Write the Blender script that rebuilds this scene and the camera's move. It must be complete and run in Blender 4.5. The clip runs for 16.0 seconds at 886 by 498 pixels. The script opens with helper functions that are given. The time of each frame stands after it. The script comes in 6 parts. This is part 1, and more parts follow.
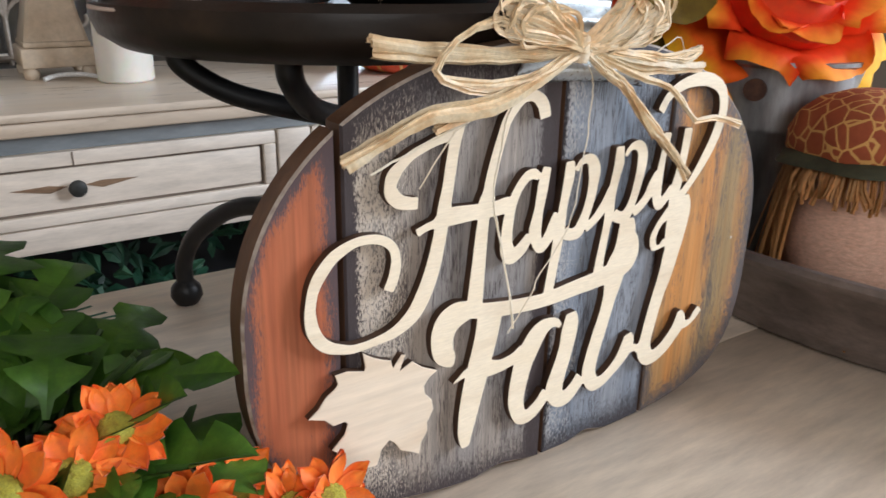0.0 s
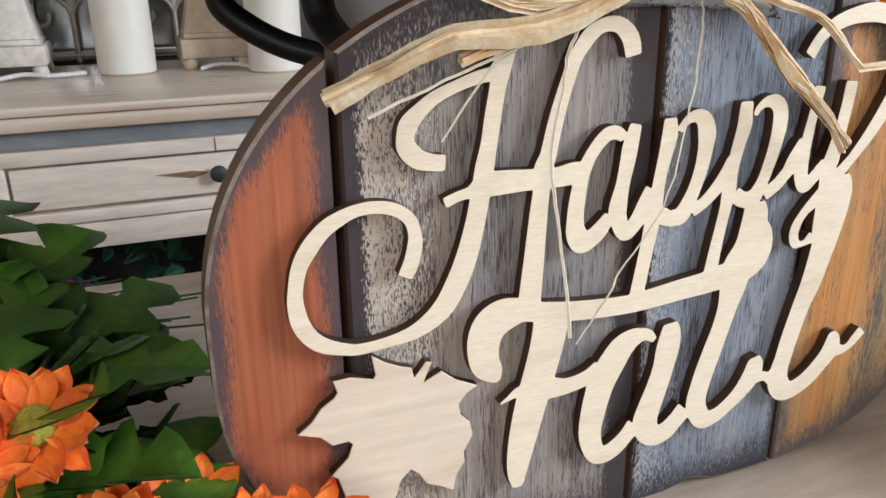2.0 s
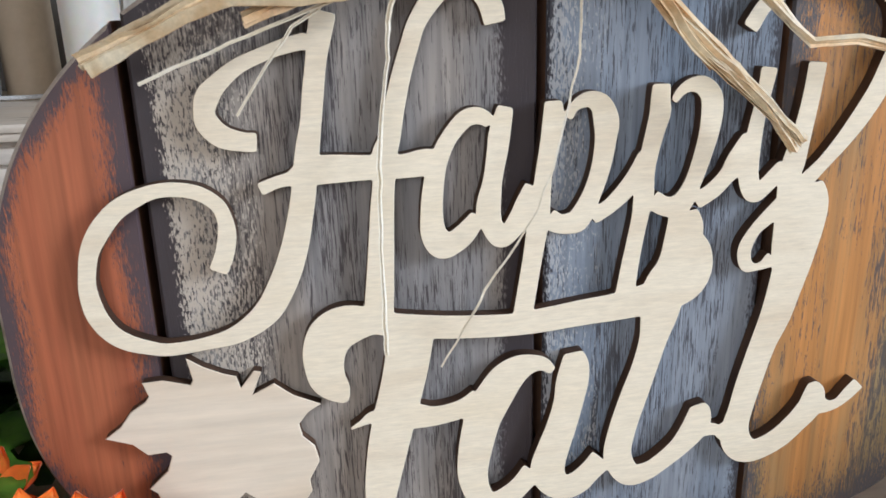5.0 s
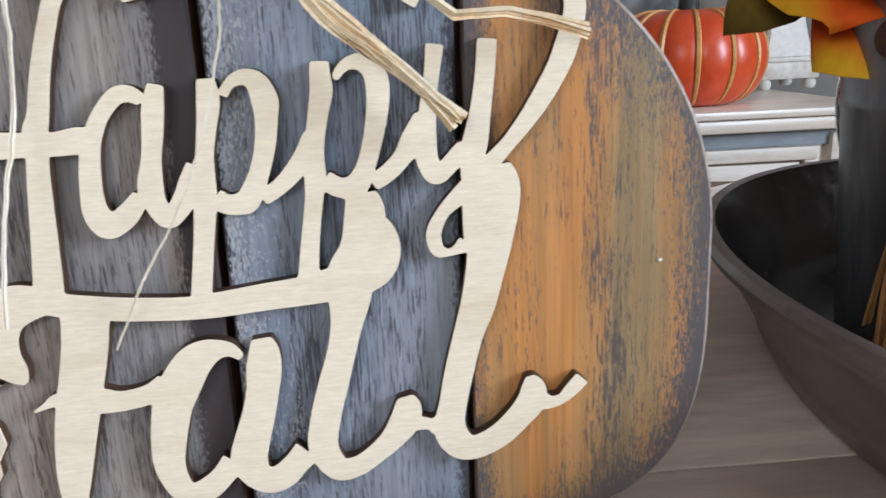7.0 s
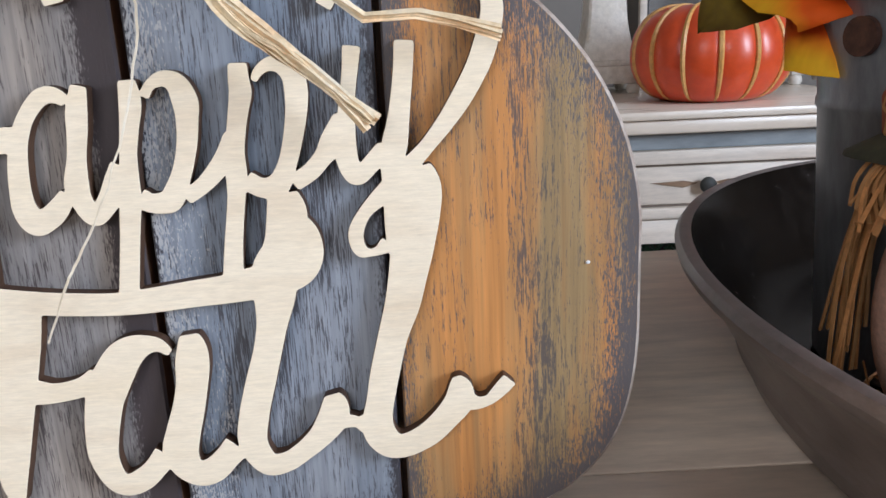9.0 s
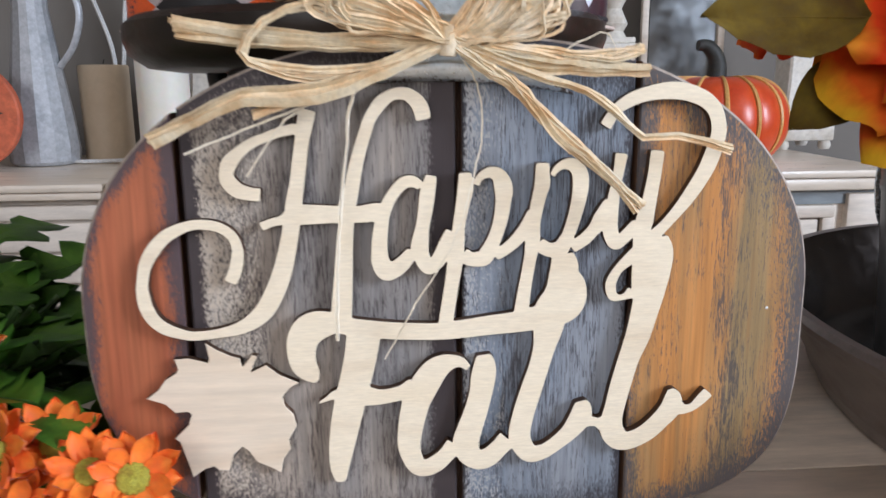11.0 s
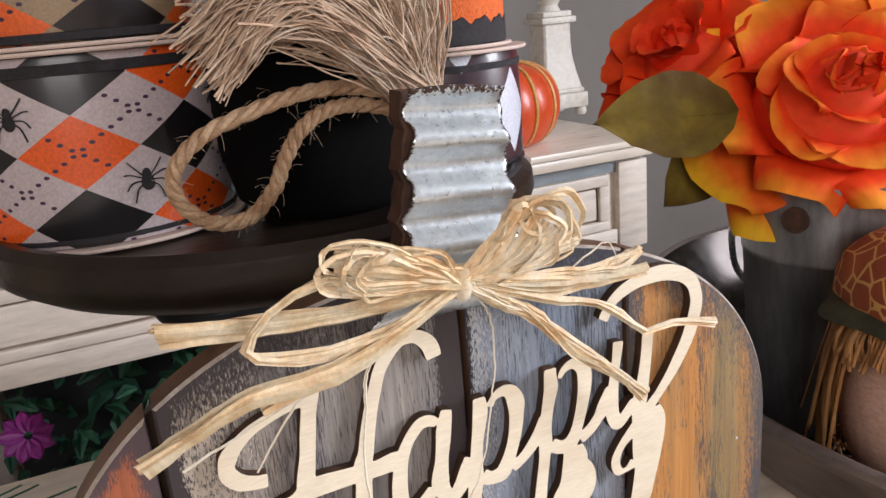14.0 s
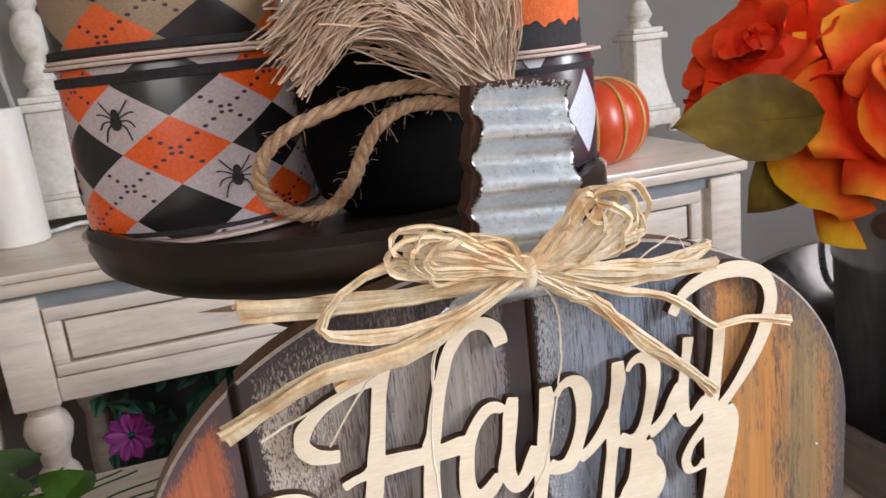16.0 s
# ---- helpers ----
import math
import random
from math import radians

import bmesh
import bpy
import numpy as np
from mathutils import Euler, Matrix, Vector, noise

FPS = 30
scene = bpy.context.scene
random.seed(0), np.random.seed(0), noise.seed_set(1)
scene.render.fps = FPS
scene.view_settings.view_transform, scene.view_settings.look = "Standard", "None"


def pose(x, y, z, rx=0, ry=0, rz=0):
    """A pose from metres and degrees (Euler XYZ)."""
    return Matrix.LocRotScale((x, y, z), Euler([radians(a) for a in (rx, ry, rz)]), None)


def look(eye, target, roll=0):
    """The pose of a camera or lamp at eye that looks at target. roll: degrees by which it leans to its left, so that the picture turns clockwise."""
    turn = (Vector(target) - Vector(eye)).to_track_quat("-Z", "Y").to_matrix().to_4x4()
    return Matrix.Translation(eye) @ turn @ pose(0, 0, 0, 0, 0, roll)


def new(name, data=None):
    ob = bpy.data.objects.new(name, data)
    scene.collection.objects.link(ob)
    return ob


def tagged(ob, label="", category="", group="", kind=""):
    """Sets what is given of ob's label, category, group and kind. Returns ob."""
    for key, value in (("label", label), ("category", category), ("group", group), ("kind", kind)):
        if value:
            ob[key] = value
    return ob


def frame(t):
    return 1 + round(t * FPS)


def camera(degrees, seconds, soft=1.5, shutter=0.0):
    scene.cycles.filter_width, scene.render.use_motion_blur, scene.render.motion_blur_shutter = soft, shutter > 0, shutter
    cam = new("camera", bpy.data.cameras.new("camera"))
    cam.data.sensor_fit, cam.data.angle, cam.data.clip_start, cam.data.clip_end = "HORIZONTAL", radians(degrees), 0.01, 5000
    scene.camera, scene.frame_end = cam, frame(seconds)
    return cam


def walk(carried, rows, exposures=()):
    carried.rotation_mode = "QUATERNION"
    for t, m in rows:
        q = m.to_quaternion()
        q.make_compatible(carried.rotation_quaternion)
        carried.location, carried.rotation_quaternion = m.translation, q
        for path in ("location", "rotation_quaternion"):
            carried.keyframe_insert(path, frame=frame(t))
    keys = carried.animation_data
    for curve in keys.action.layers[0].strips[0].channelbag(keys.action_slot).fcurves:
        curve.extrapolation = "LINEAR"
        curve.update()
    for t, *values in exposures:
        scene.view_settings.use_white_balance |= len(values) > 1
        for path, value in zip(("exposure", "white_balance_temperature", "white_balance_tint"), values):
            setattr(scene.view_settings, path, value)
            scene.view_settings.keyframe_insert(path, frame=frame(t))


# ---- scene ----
cam = camera(59.0, 16.0, shutter=0.3)
PATH = [
    (0.0, -0.2327, -0.2523, 0.2385, 69.82, -0.92, -33.39),
    (0.5, -0.2267, -0.2476, 0.2247, 70.68, 0.16, -29.16),
    (1.0, -0.2130, -0.2357, 0.2170, 70.74, 1.67, -26.32),
    (1.5, -0.1801, -0.2252, 0.2085, 70.23, 1.42, -23.99),
    (2.0, -0.1583, -0.2135, 0.2038, 70.15, 0.71, -20.96),
    (2.5, -0.1380, -0.2121, 0.2034, 70.53, 0.56, -18.22),
    (3.0, -0.1229, -0.2067, 0.2037, 70.96, 0.57, -15.87),
    (3.5, -0.1061, -0.2068, 0.2039, 71.24, 0.73, -14.06),
    (6.0, -0.0177, -0.2141, 0.1668, 73.50, 2.12, -6.12),
    (6.5, 0.0115, -0.2196, 0.1646, 74.26, 2.33, -5.53),
    (7.0, 0.0494, -0.2214, 0.1640, 74.89, 2.27, -4.93),
    (7.5, 0.0712, -0.2159, 0.1641, 74.72, 2.76, -3.46),
    (8.0, 0.0880, -0.2158, 0.1632, 74.41, 2.79, -1.94),
    (10.5, 0.0225, -0.2726, 0.1803, 76.26, 0.75, -3.19),
    (11.0, -0.0289, -0.3056, 0.1922, 77.70, 0.46, -4.46),
    (11.5, -0.0500, -0.3433, 0.2119, 79.19, 0.86, -5.90),
    (12.0, -0.0527, -0.3396, 0.2334, 79.27, 1.61, -7.10),
    (12.5, -0.0461, -0.3024, 0.2579, 77.55, 2.76, -9.30),
    (13.0, -0.0575, -0.2705, 0.2809, 74.26, 4.47, -14.41),
    (13.5, -0.0867, -0.2533, 0.2919, 73.20, 4.97, -20.51),
    (14.0, -0.1048, -0.2376, 0.2944, 72.94, 4.86, -24.14),
    (14.5, -0.1087, -0.2365, 0.2944, 72.83, 4.66, -25.17),
    (15.0, -0.1083, -0.2350, 0.2927, 72.98, 4.88, -24.60),
    (15.5, -0.1086, -0.2430, 0.2906, 73.81, 5.31, -22.34),
    (16.0, -0.1029, -0.2522, 0.2855, 75.16, 6.04, -17.57),
]
# the clip's camera cools its white balance while the grey planks fill the view
WHITE = [(0.0, 0.08, 6000, 11), (3.0, -0.03, 5950, 11), (6.0, -0.12, 5550, 8), (8.0, 0.0, 5600, 11), (11.0, -0.02, 5750, 12), (12.5, 0.02, 5900, 14), (14.5, 0.10, 6250, 16), (16.0, 0.08, 6150, 15)]
walk(cam, [(t, pose(*p)) for t, *p in PATH], WHITE)

# ---- light ----
world = bpy.data.worlds.new("world")
scene.world = world
world.use_nodes = True
wt = world.node_tree
sky = wt.nodes.new("ShaderNodeTexSky")
sky.sky_type, sky.sun_disc = "NISHITA", False
sky.sun_elevation, sky.sun_rotation = radians(38), radians(120)
wt.links.new(sky.outputs["Color"], wt.nodes["Background"].inputs["Color"])
wt.nodes["Background"].inputs["Strength"].default_value = 0.1


def window_fill_light(name, eye, target, w, h, watts, colour):
    data = bpy.data.lights.new(name, "AREA")
    data.shape, data.size, data.size_y, data.energy, data.color = "RECTANGLE", w, h, watts, colour
    ob = new(name, data)
    ob.matrix_world = look(eye, target)
    return ob


window_fill_light("window_fill_light", (2.28, -1.10, 0.92), (0.0, -0.40, 0.20), 0.80, 1.1, 70, (0.91, 0.95, 0.98))
# added warm fill lamp behind the camera; its window is made up
window_fill_light("window_fill_light", (-1.0, -2.38, 1.00), (-0.4, 0.2, 0.10), 1.4, 1.0, 25, (1.0, 0.92, 0.82))


# ---- materials ----
def ramp(nt, stops, fac):
    node = nt.nodes.new("ShaderNodeValToRGB")
    el = node.color_ramp.elements
    while len(el) < len(stops):
        el.new(0.5)
    for e, (p, c) in zip(el, stops):
        e.position, e.color = p, (*c, 1) if len(c) == 3 else c
    nt.links.new(fac, node.inputs["Fac"])
    return node.outputs["Color"]


def noise_node(nt, scale, stretch=(1, 1, 1), detail=5.0, rough=0.6, coords="Object", warp=0.0):
    tc = nt.nodes.new("ShaderNodeTexCoord")
    mp = nt.nodes.new("ShaderNodeMapping")
    mp.inputs["Scale"].default_value = stretch
    nt.links.new(tc.outputs[coords], mp.inputs["Vector"])
    no = nt.nodes.new("ShaderNodeTexNoise")
    no.inputs["Scale"].default_value, no.inputs["Detail"].default_value = scale, detail
    no.inputs["Roughness"].default_value, no.inputs["Distortion"].default_value = rough, warp
    nt.links.new(mp.outputs["Vector"], no.inputs["Vector"])
    return no.outputs["Fac"]


def mix(nt, fac, a, b, kind="MIX"):
    node = nt.nodes.new("ShaderNodeMix")
    node.data_type, node.blend_type = "RGBA", kind
    for sock, val in ((node.inputs["Factor"], fac), (node.inputs["A"], a), (node.inputs["B"], b)):
        if isinstance(val, (int, float)):
            sock.default_value = val
        elif isinstance(val, tuple):
            sock.default_value = (*val[:3], 1)
        else:
            nt.links.new(val, sock)
    return node.outputs["Result"]


def calc(nt, op, a, b=0.0, clamp=False):
    node = nt.nodes.new("ShaderNodeMath")
    node.operation, node.use_clamp = op, clamp
    for sock, val in ((node.inputs[0], a), (node.inputs[1], b)):
        if isinstance(val, (int, float)):
            sock.default_value = val
        else:
            nt.links.new(val, sock)
    return node.outputs[0]


def blank(name):
    m = bpy.data.materials.new(name)
    m.use_nodes = True
    nt = m.node_tree
    return m, nt, nt.nodes["Principled BSDF"]


def set_bump(nt, bsdf, height, strength, distance):
    b = nt.nodes.new("ShaderNodeBump")
    b.inputs["Strength"].default_value, b.inputs["Distance"].default_value = strength, distance
    nt.links.new(height, b.inputs["Height"])
    nt.links.new(b.outputs["Normal"], bsdf.inputs["Normal"])


def surface(name, colours, scale, stretch=(1, 1, 1), rough=0.6, metal=0.0, bump=0.3, depth=0.0005, fine=6.0,
            fine_amount=0.35, sheen=0.0, random_tint=0.0, coat=0.0, through_light=0.0):
    """A two-scale surface: broad mottling between the given colours, fine grain over it, relief from both."""
    m, nt, p = blank(name)
    broad = noise_node(nt, scale, stretch, 4.0, 0.55, warp=0.3)
    n = len(colours)
    col = ramp(nt, [(0.28 + 0.44 * i / max(1, n - 1), c) for i, c in enumerate(colours)], broad)
    grain = noise_node(nt, scale * fine, stretch, 6.0, 0.7)
    shade = ramp(nt, [(0.3, (1 - fine_amount,) * 3), (0.7, (1 + fine_amount * 0.3,) * 3)], grain)
    col = mix(nt, 1.0, col, shade, "MULTIPLY")
    if random_tint:
        info = nt.nodes.new("ShaderNodeNewGeometry")
        tint = ramp(nt, [(0.0, (1 - random_tint,) * 3), (1.0, (1 + random_tint * 0.5, 1.0, 1 - random_tint * 0.3))], info.outputs["Random Per Island"])
        col = mix(nt, 1.0, col, tint, "MULTIPLY")
    nt.links.new(col, p.inputs["Base Color"])
    p.inputs["Metallic"].default_value = metal
    rr = ramp(nt, [(0.2, (max(0.03, rough - 0.12),) * 3), (0.8, (min(1, rough + 0.12),) * 3)], grain)
    nt.links.new(rr, p.inputs["Roughness"])
    if sheen:
        p.inputs["Sheen Weight"].default_value = sheen
    if coat:
        p.inputs["Coat Weight"].default_value, p.inputs["Coat Roughness"].default_value = coat, 0.25
    if through_light:
        p.inputs["Subsurface Weight"].default_value, p.inputs["Subsurface Radius"].default_value = through_light, (0.004, 0.002, 0.001)
    set_bump(nt, p, calc(nt, "ADD", calc(nt, "MULTIPLY", broad, 0.5), grain), bump, depth)
    return m


def from_outline(nt, x, z, low):
    """About how far, in parts of the half width, a place on the sign lies inside its pumpkin outline."""
    ax = calc(nt, "DIVIDE", calc(nt, "ABSOLUTE", x), 0.1502)
    up = calc(nt, "DIVIDE", calc(nt, "MAXIMUM", calc(nt, "SUBTRACT", z, 0.098), 0.0), 0.111)
    dn = calc(nt, "DIVIDE", calc(nt, "MAXIMUM", calc(nt, "SUBTRACT", 0.098, z), 0.0), 0.098)
    s = []
    for v, n in ((up, 2.25), (dn, low)):
        s.append(calc(nt, "POWER", calc(nt, "ADD", calc(nt, "POWER", ax, n), calc(nt, "POWER", v, n)), 1 / n))
    return calc(nt, "SUBTRACT", 1.0, calc(nt, "MAXIMUM", s[0], s[1]))


def lin(nt, v, a, b):
    """0 at a, 1 at b, held outside."""
    return calc(nt, "MULTIPLY", calc(nt, "SUBTRACT", v, a), 1.0 / (b - a), True)


def plank_paint(name, under, paint, over, reach, streaks, low, ragged):
    """Dry-brushed, edge-worn paint on a vertical plank; reach: how far the paint keeps from the plank's long sides."""
    m, nt, p = blank(name)
    tc = nt.nodes.new("ShaderNodeTexCoord")
    sep = nt.nodes.new("ShaderNodeSeparateXYZ")
    nt.links.new(tc.outputs["Object"], sep.inputs["Vector"])
    x, z = sep.outputs["X"], sep.outputs["Z"]
    lo, hi, worn = reach
    fine = noise_node(nt, 1900, (1.0, 1.0, 0.055), 4.0, 0.7)
    speck = noise_node(nt, 2300, (1.0, 1.0, 0.16), 3.0, 0.75)
    brushed = noise_node(nt, 420, (1.0, 1.0, 0.030), 4.0, 0.6)
    broad = noise_node(nt, 26, (1.0, 1.0, 0.35), 3.0, 0.6)
    # worn border along the pumpkin's outline and along both seams
    edge = calc(nt, "MULTIPLY", from_outline(nt, x, z, low), worn)
    left = calc(nt, "MULTIPLY", calc(nt, "SUBTRACT", x, lo), 120.0)
    right = calc(nt, "MULTIPLY", calc(nt, "SUBTRACT", hi, x), 120.0)
    inside = calc(nt, "MINIMUM", calc(nt, "MINIMUM", left, right), edge)
    amount = calc(nt, "ADD", calc(nt, "ADD", inside, calc(nt, "MULTIPLY", calc(nt, "SUBTRACT", speck, 0.5), ragged)),
                  calc(nt, "MULTIPLY", calc(nt, "SUBTRACT", broad, 0.5), 2.4))
    mask = ramp(nt, [(0.28, (0, 0, 0)), (0.62, (1, 1, 1))], calc(nt, "MULTIPLY", amount, 0.7, True))
    body = ramp(nt, [(0.38, paint), (0.60, over)], noise_node(nt, 70, (1.0, 1.0, 0.075), 4.0, 0.6, warp=0.2))
    body = mix(nt, 1.0, body, ramp(nt, [(0.32, (0.74, 0.74, 0.74)), (0.66, (1.14, 1.14, 1.14))], brushed), "MULTIPLY")
    patches = noise_node(nt, 75, (1.0, 1.0, 0.16), 4.0, 0.65)
    scratch = calc(nt, "ADD", calc(nt, "ADD", calc(nt, "MULTIPLY", fine, 0.65), calc(nt, "MULTIPLY", speck, 0.35)), calc(nt, "MULTIPLY", calc(nt, "SUBTRACT", patches, 0.5), 0.55))
    scratch = ramp(nt, [(streaks, (0, 0, 0)), (streaks + 0.04, (1, 1, 1))], scratch)
    body = mix(nt, calc(nt, "MULTIPLY", scratch, 0.85), body, under)
    dark = mix(nt, broad, under, tuple(c * 1.6 for c in under))
    col = mix(nt, mask, dark, body)
    nt.links.new(col, p.inputs["Base Color"])
    p.inputs["Roughness"].default_value = 0.55
    set_bump(nt, p, calc(nt, "SUBTRACT", calc(nt, "MULTIPLY", mask, 0.5), scratch), 0.35, 0.0005)
    return m


def grey_plank(name, base, dust, x0, x1, strips, dust_wide):
    """Weathered grey plank with short dark grain ticks; bare dark strips beside both seams, pale scraped specks beside the first."""
    m, nt, p = blank(name)
    tc = nt.nodes.new("ShaderNodeTexCoord")
    sep = nt.nodes.new("ShaderNodeSeparateXYZ")
    nt.links.new(tc.outputs["Object"], sep.inputs["Vector"])
    fine = noise_node(nt, 2500, (1.0, 1.0, 0.045), 3.0, 0.65)
    speck = noise_node(nt, 1600, (1.0, 1.0, 0.30), 2.0, 0.7)
    brushed = noise_node(nt, 460, (1.0, 1.0, 0.028), 4.0, 0.65)
    clump = noise_node(nt, 90, (1.0, 1.0, 0.14), 4.0, 0.65)
    broad = noise_node(nt, 34, (1.0, 1.0, 0.22), 3.0, 0.6)
    bare, grey, tan = base
    body = ramp(nt, [(0.36, grey), (0.64, tan)], broad)
    body = mix(nt, 1.0, body, ramp(nt, [(0.30, (0.76, 0.76, 0.77)), (0.68, (1.34, 1.32, 1.30))], brushed), "MULTIPLY")
    ticks = calc(nt, "ADD", fine, calc(nt, "MULTIPLY", calc(nt, "SUBTRACT", clump, 0.5), 0.60))
    ticks = ramp(nt, [(0.555, (0, 0, 0)), (0.590, (1, 1, 1))], ticks)
    body = mix(nt, calc(nt, "MULTIPLY", ticks, 0.85), body, bare)
    wander = calc(nt, "ADD", calc(nt, "MULTIPLY", calc(nt, "SUBTRACT", speck, 0.5), 0.010), calc(nt, "MULTIPLY", calc(nt, "SUBTRACT", broad, 0.5), 0.006))
    from_first = calc(nt, "ADD", calc(nt, "SUBTRACT", sep.outputs["X"], x0), wander)
    from_last = calc(nt, "ADD", calc(nt, "SUBTRACT", x1, sep.outputs["X"]), wander)
    strip = calc(nt, "MULTIPLY", lin(nt, from_first, strips[0] - 0.0006, strips[0] + 0.0006), lin(nt, from_last, strips[1] - 0.0012, strips[1] + 0.0012))
    body = mix(nt, strip, bare, body)
    near = calc(nt, "SUBTRACT", 1.0, lin(nt, from_first, strips[0], strips[0] + dust_wide))
    dots = calc(nt, "ADD", calc(nt, "MULTIPLY", near, 0.16), calc(nt, "ADD", calc(nt, "MULTIPLY", speck, 0.75), calc(nt, "MULTIPLY", clump, 0.30)))
    dots = calc(nt, "MULTIPLY", lin(nt, dots, 0.640, 0.665), calc(nt, "MULTIPLY", strip, lin(nt, near, 0.0, 0.25)))
    col = mix(nt, calc(nt, "MULTIPLY", dots, 0.9), body, dust)
    # worn outline
    edge = calc(nt, "MULTIPLY", from_outline(nt, sep.outputs["X"], sep.outputs["Z"], 3.2), 2.5)
    rim = ramp(nt, [(0.10, (0, 0, 0)), (0.42, (1, 1, 1))], calc(nt, "ADD", edge, calc(nt, "MULTIPLY", calc(nt, "SUBTRACT", speck, 0.5), 0.9)))
    col = mix(nt, rim, bare, col)
    nt.links.new(col, p.inputs["Base Color"])
    p.inputs["Roughness"].default_value = 0.6
    set_bump(nt, p, calc(nt, "SUBTRACT", calc(nt, "MULTIPLY", dots, 0.6), ticks), 0.4, 0.0005)
    return m


def ribbon_print(name, half_w, half_h, z0, turn, radius, ink):
    """Printed argyle ribbon round an upright spool: a = main diamonds, b = diamonds between, c = the ground."""
    a_col, b_col, c_col, dots_on = ink
    m, nt, p = blank(name)
    tc = nt.nodes.new("ShaderNodeTexCoord")
    sep = nt.nodes.new("ShaderNodeSeparateXYZ")
    nt.links.new(tc.outputs["Object"], sep.inputs["Vector"])
    ang = calc(nt, "ARCTAN2", sep.outputs["X"], calc(nt, "MULTIPLY", sep.outputs["Y"], -1.0))
    u = calc(nt, "DIVIDE", calc(nt, "MULTIPLY", calc(nt, "SUBTRACT", ang, turn), radius), 2 * half_w)
    v = calc(nt, "DIVIDE", calc(nt, "SUBTRACT", sep.outputs["Z"], z0), 2 * half_h)
    a, b = calc(nt, "ADD", calc(nt, "ADD", u, v), 40.5), calc(nt, "ADD", calc(nt, "SUBTRACT", u, v), 40.5)
    ia, ib = calc(nt, "FLOOR", calc(nt, "MODULO", a, 2.0)), calc(nt, "FLOOR", calc(nt, "MODULO", b, 2.0))
    both = calc(nt, "MULTIPLY", calc(nt, "SUBTRACT", 1.0, ia), calc(nt, "SUBTRACT", 1.0, ib))
    none = calc(nt, "MULTIPLY", ia, ib)
    weave = noise_node(nt, 900, (1, 1, 1), 2.0, 0.5)
    col = mix(nt, both, c_col, a_col)
    col = mix(nt, none, col, b_col)
    if dots_on:
        fa, fb = calc(nt, "FRACT", a), calc(nt, "FRACT", b)
        def lane(across, along):
            d1 = calc(nt, "MULTIPLY", calc(nt, "SUBTRACT", across, 0.5), 1.0)
            d2 = calc(nt, "DIVIDE", calc(nt, "SUBTRACT", calc(nt, "FRACT", calc(nt, "MULTIPLY", along, 6.0)), 0.5), 6.0)
            return calc(nt, "LESS_THAN", calc(nt, "ADD", calc(nt, "POWER", d1, 2.0), calc(nt, "POWER", d2, 2.0)), 0.0013)
        spots = calc(nt, "MAXIMUM", lane(fa, b), lane(fb, a))
        keep = calc(nt, "MULTIPLY", spots, calc(nt, "SUBTRACT", 1.0, none))
        keep = calc(nt, "MULTIPLY", keep, calc(nt, "MAXIMUM", both, ia))
        col = mix(nt, keep, col, (0.05, 0.02, 0.06))
    col = mix(nt, 1.0, col, ramp(nt, [(0.3, (0.8, 0.8, 0.8)), (0.7, (1.05, 1.05, 1.05))], weave), "MULTIPLY")
    nt.links.new(col, p.inputs["Base Color"])
    p.inputs["Roughness"].default_value = 0.36
    p.inputs["Coat Weight"].default_value, p.inputs["Coat Roughness"].default_value = 0.5, 0.15
    set_bump(nt, p, weave, 0.15, 0.0002)
    return m


M_TABLE = surface("whitewashed_table_wood", [(0.66, 0.53, 0.41), (0.83, 0.70, 0.56), (0.88, 0.78, 0.65)], 9, (0.18, 1.0, 1.0), 0.42, bump=0.2, depth=0.0004, fine=9, fine_amount=0.28)
M_BUFFET = surface("distressed_cream_paint", [(0.62, 0.49, 0.38), (0.84, 0.75, 0.65), (0.80, 0.70, 0.59)], 7, (0.16, 1, 1), 0.45, bump=0.2, fine=10, fine_amount=0.26)
M_BUFFET_TOP = surface("rubbed_cream_wood", [(0.60, 0.48, 0.36), (0.76, 0.65, 0.53), (0.82, 0.73, 0.63)], 6, (0.2, 1, 1), 0.32, bump=0.12, fine=9, fine_amount=0.15)
M_GROOVE = surface("blue_grey_glaze", [(0.22, 0.25, 0.27), (0.33, 0.36, 0.38)], 9, (0.3, 1, 1), 0.5, fine_amount=0.25)
M_GLAZE = surface("brown_glaze_in_groove", [(0.16, 0.12, 0.09), (0.30, 0.24, 0.19)], 30, (0.3, 1, 1), 0.6)
M_PLY = surface("pale_plywood", [(0.83, 0.70, 0.52), (0.94, 0.835, 0.655), (0.90, 0.775, 0.575)], 55, (0.13, 1.0, 1.0), 0.55, bump=0.15, depth=0.0003, fine=20, fine_amount=0.15)
M_PLY_GRAIN = surface("veneered_plywood", [(0.76, 0.60, 0.43), (0.87, 0.75, 0.60), (0.82, 0.68, 0.52)], 34, (0.10, 1.0, 1.0), 0.5, bump=0.12, depth=0.0003, fine=6, fine_amount=0.16)
M_BURNT = surface("laser_burnt_edge", [(0.035, 0.016, 0.008), (0.11, 0.055, 0.028)], 120, (1, 1, 0.3), 0.7)
M_PLANK_SIDE = surface("brown_stained_edge", [(0.11, 0.055, 0.03), (0.22, 0.12, 0.07)], 60, (1, 1, 0.1), 0.5, bump=0.3)
M_WORN = surface("rubbed_bare_edge", [(0.30, 0.23, 0.18), (0.50, 0.43, 0.37), (0.22, 0.15, 0.11)], 70, rough=0.6, fine_amount=0.3)
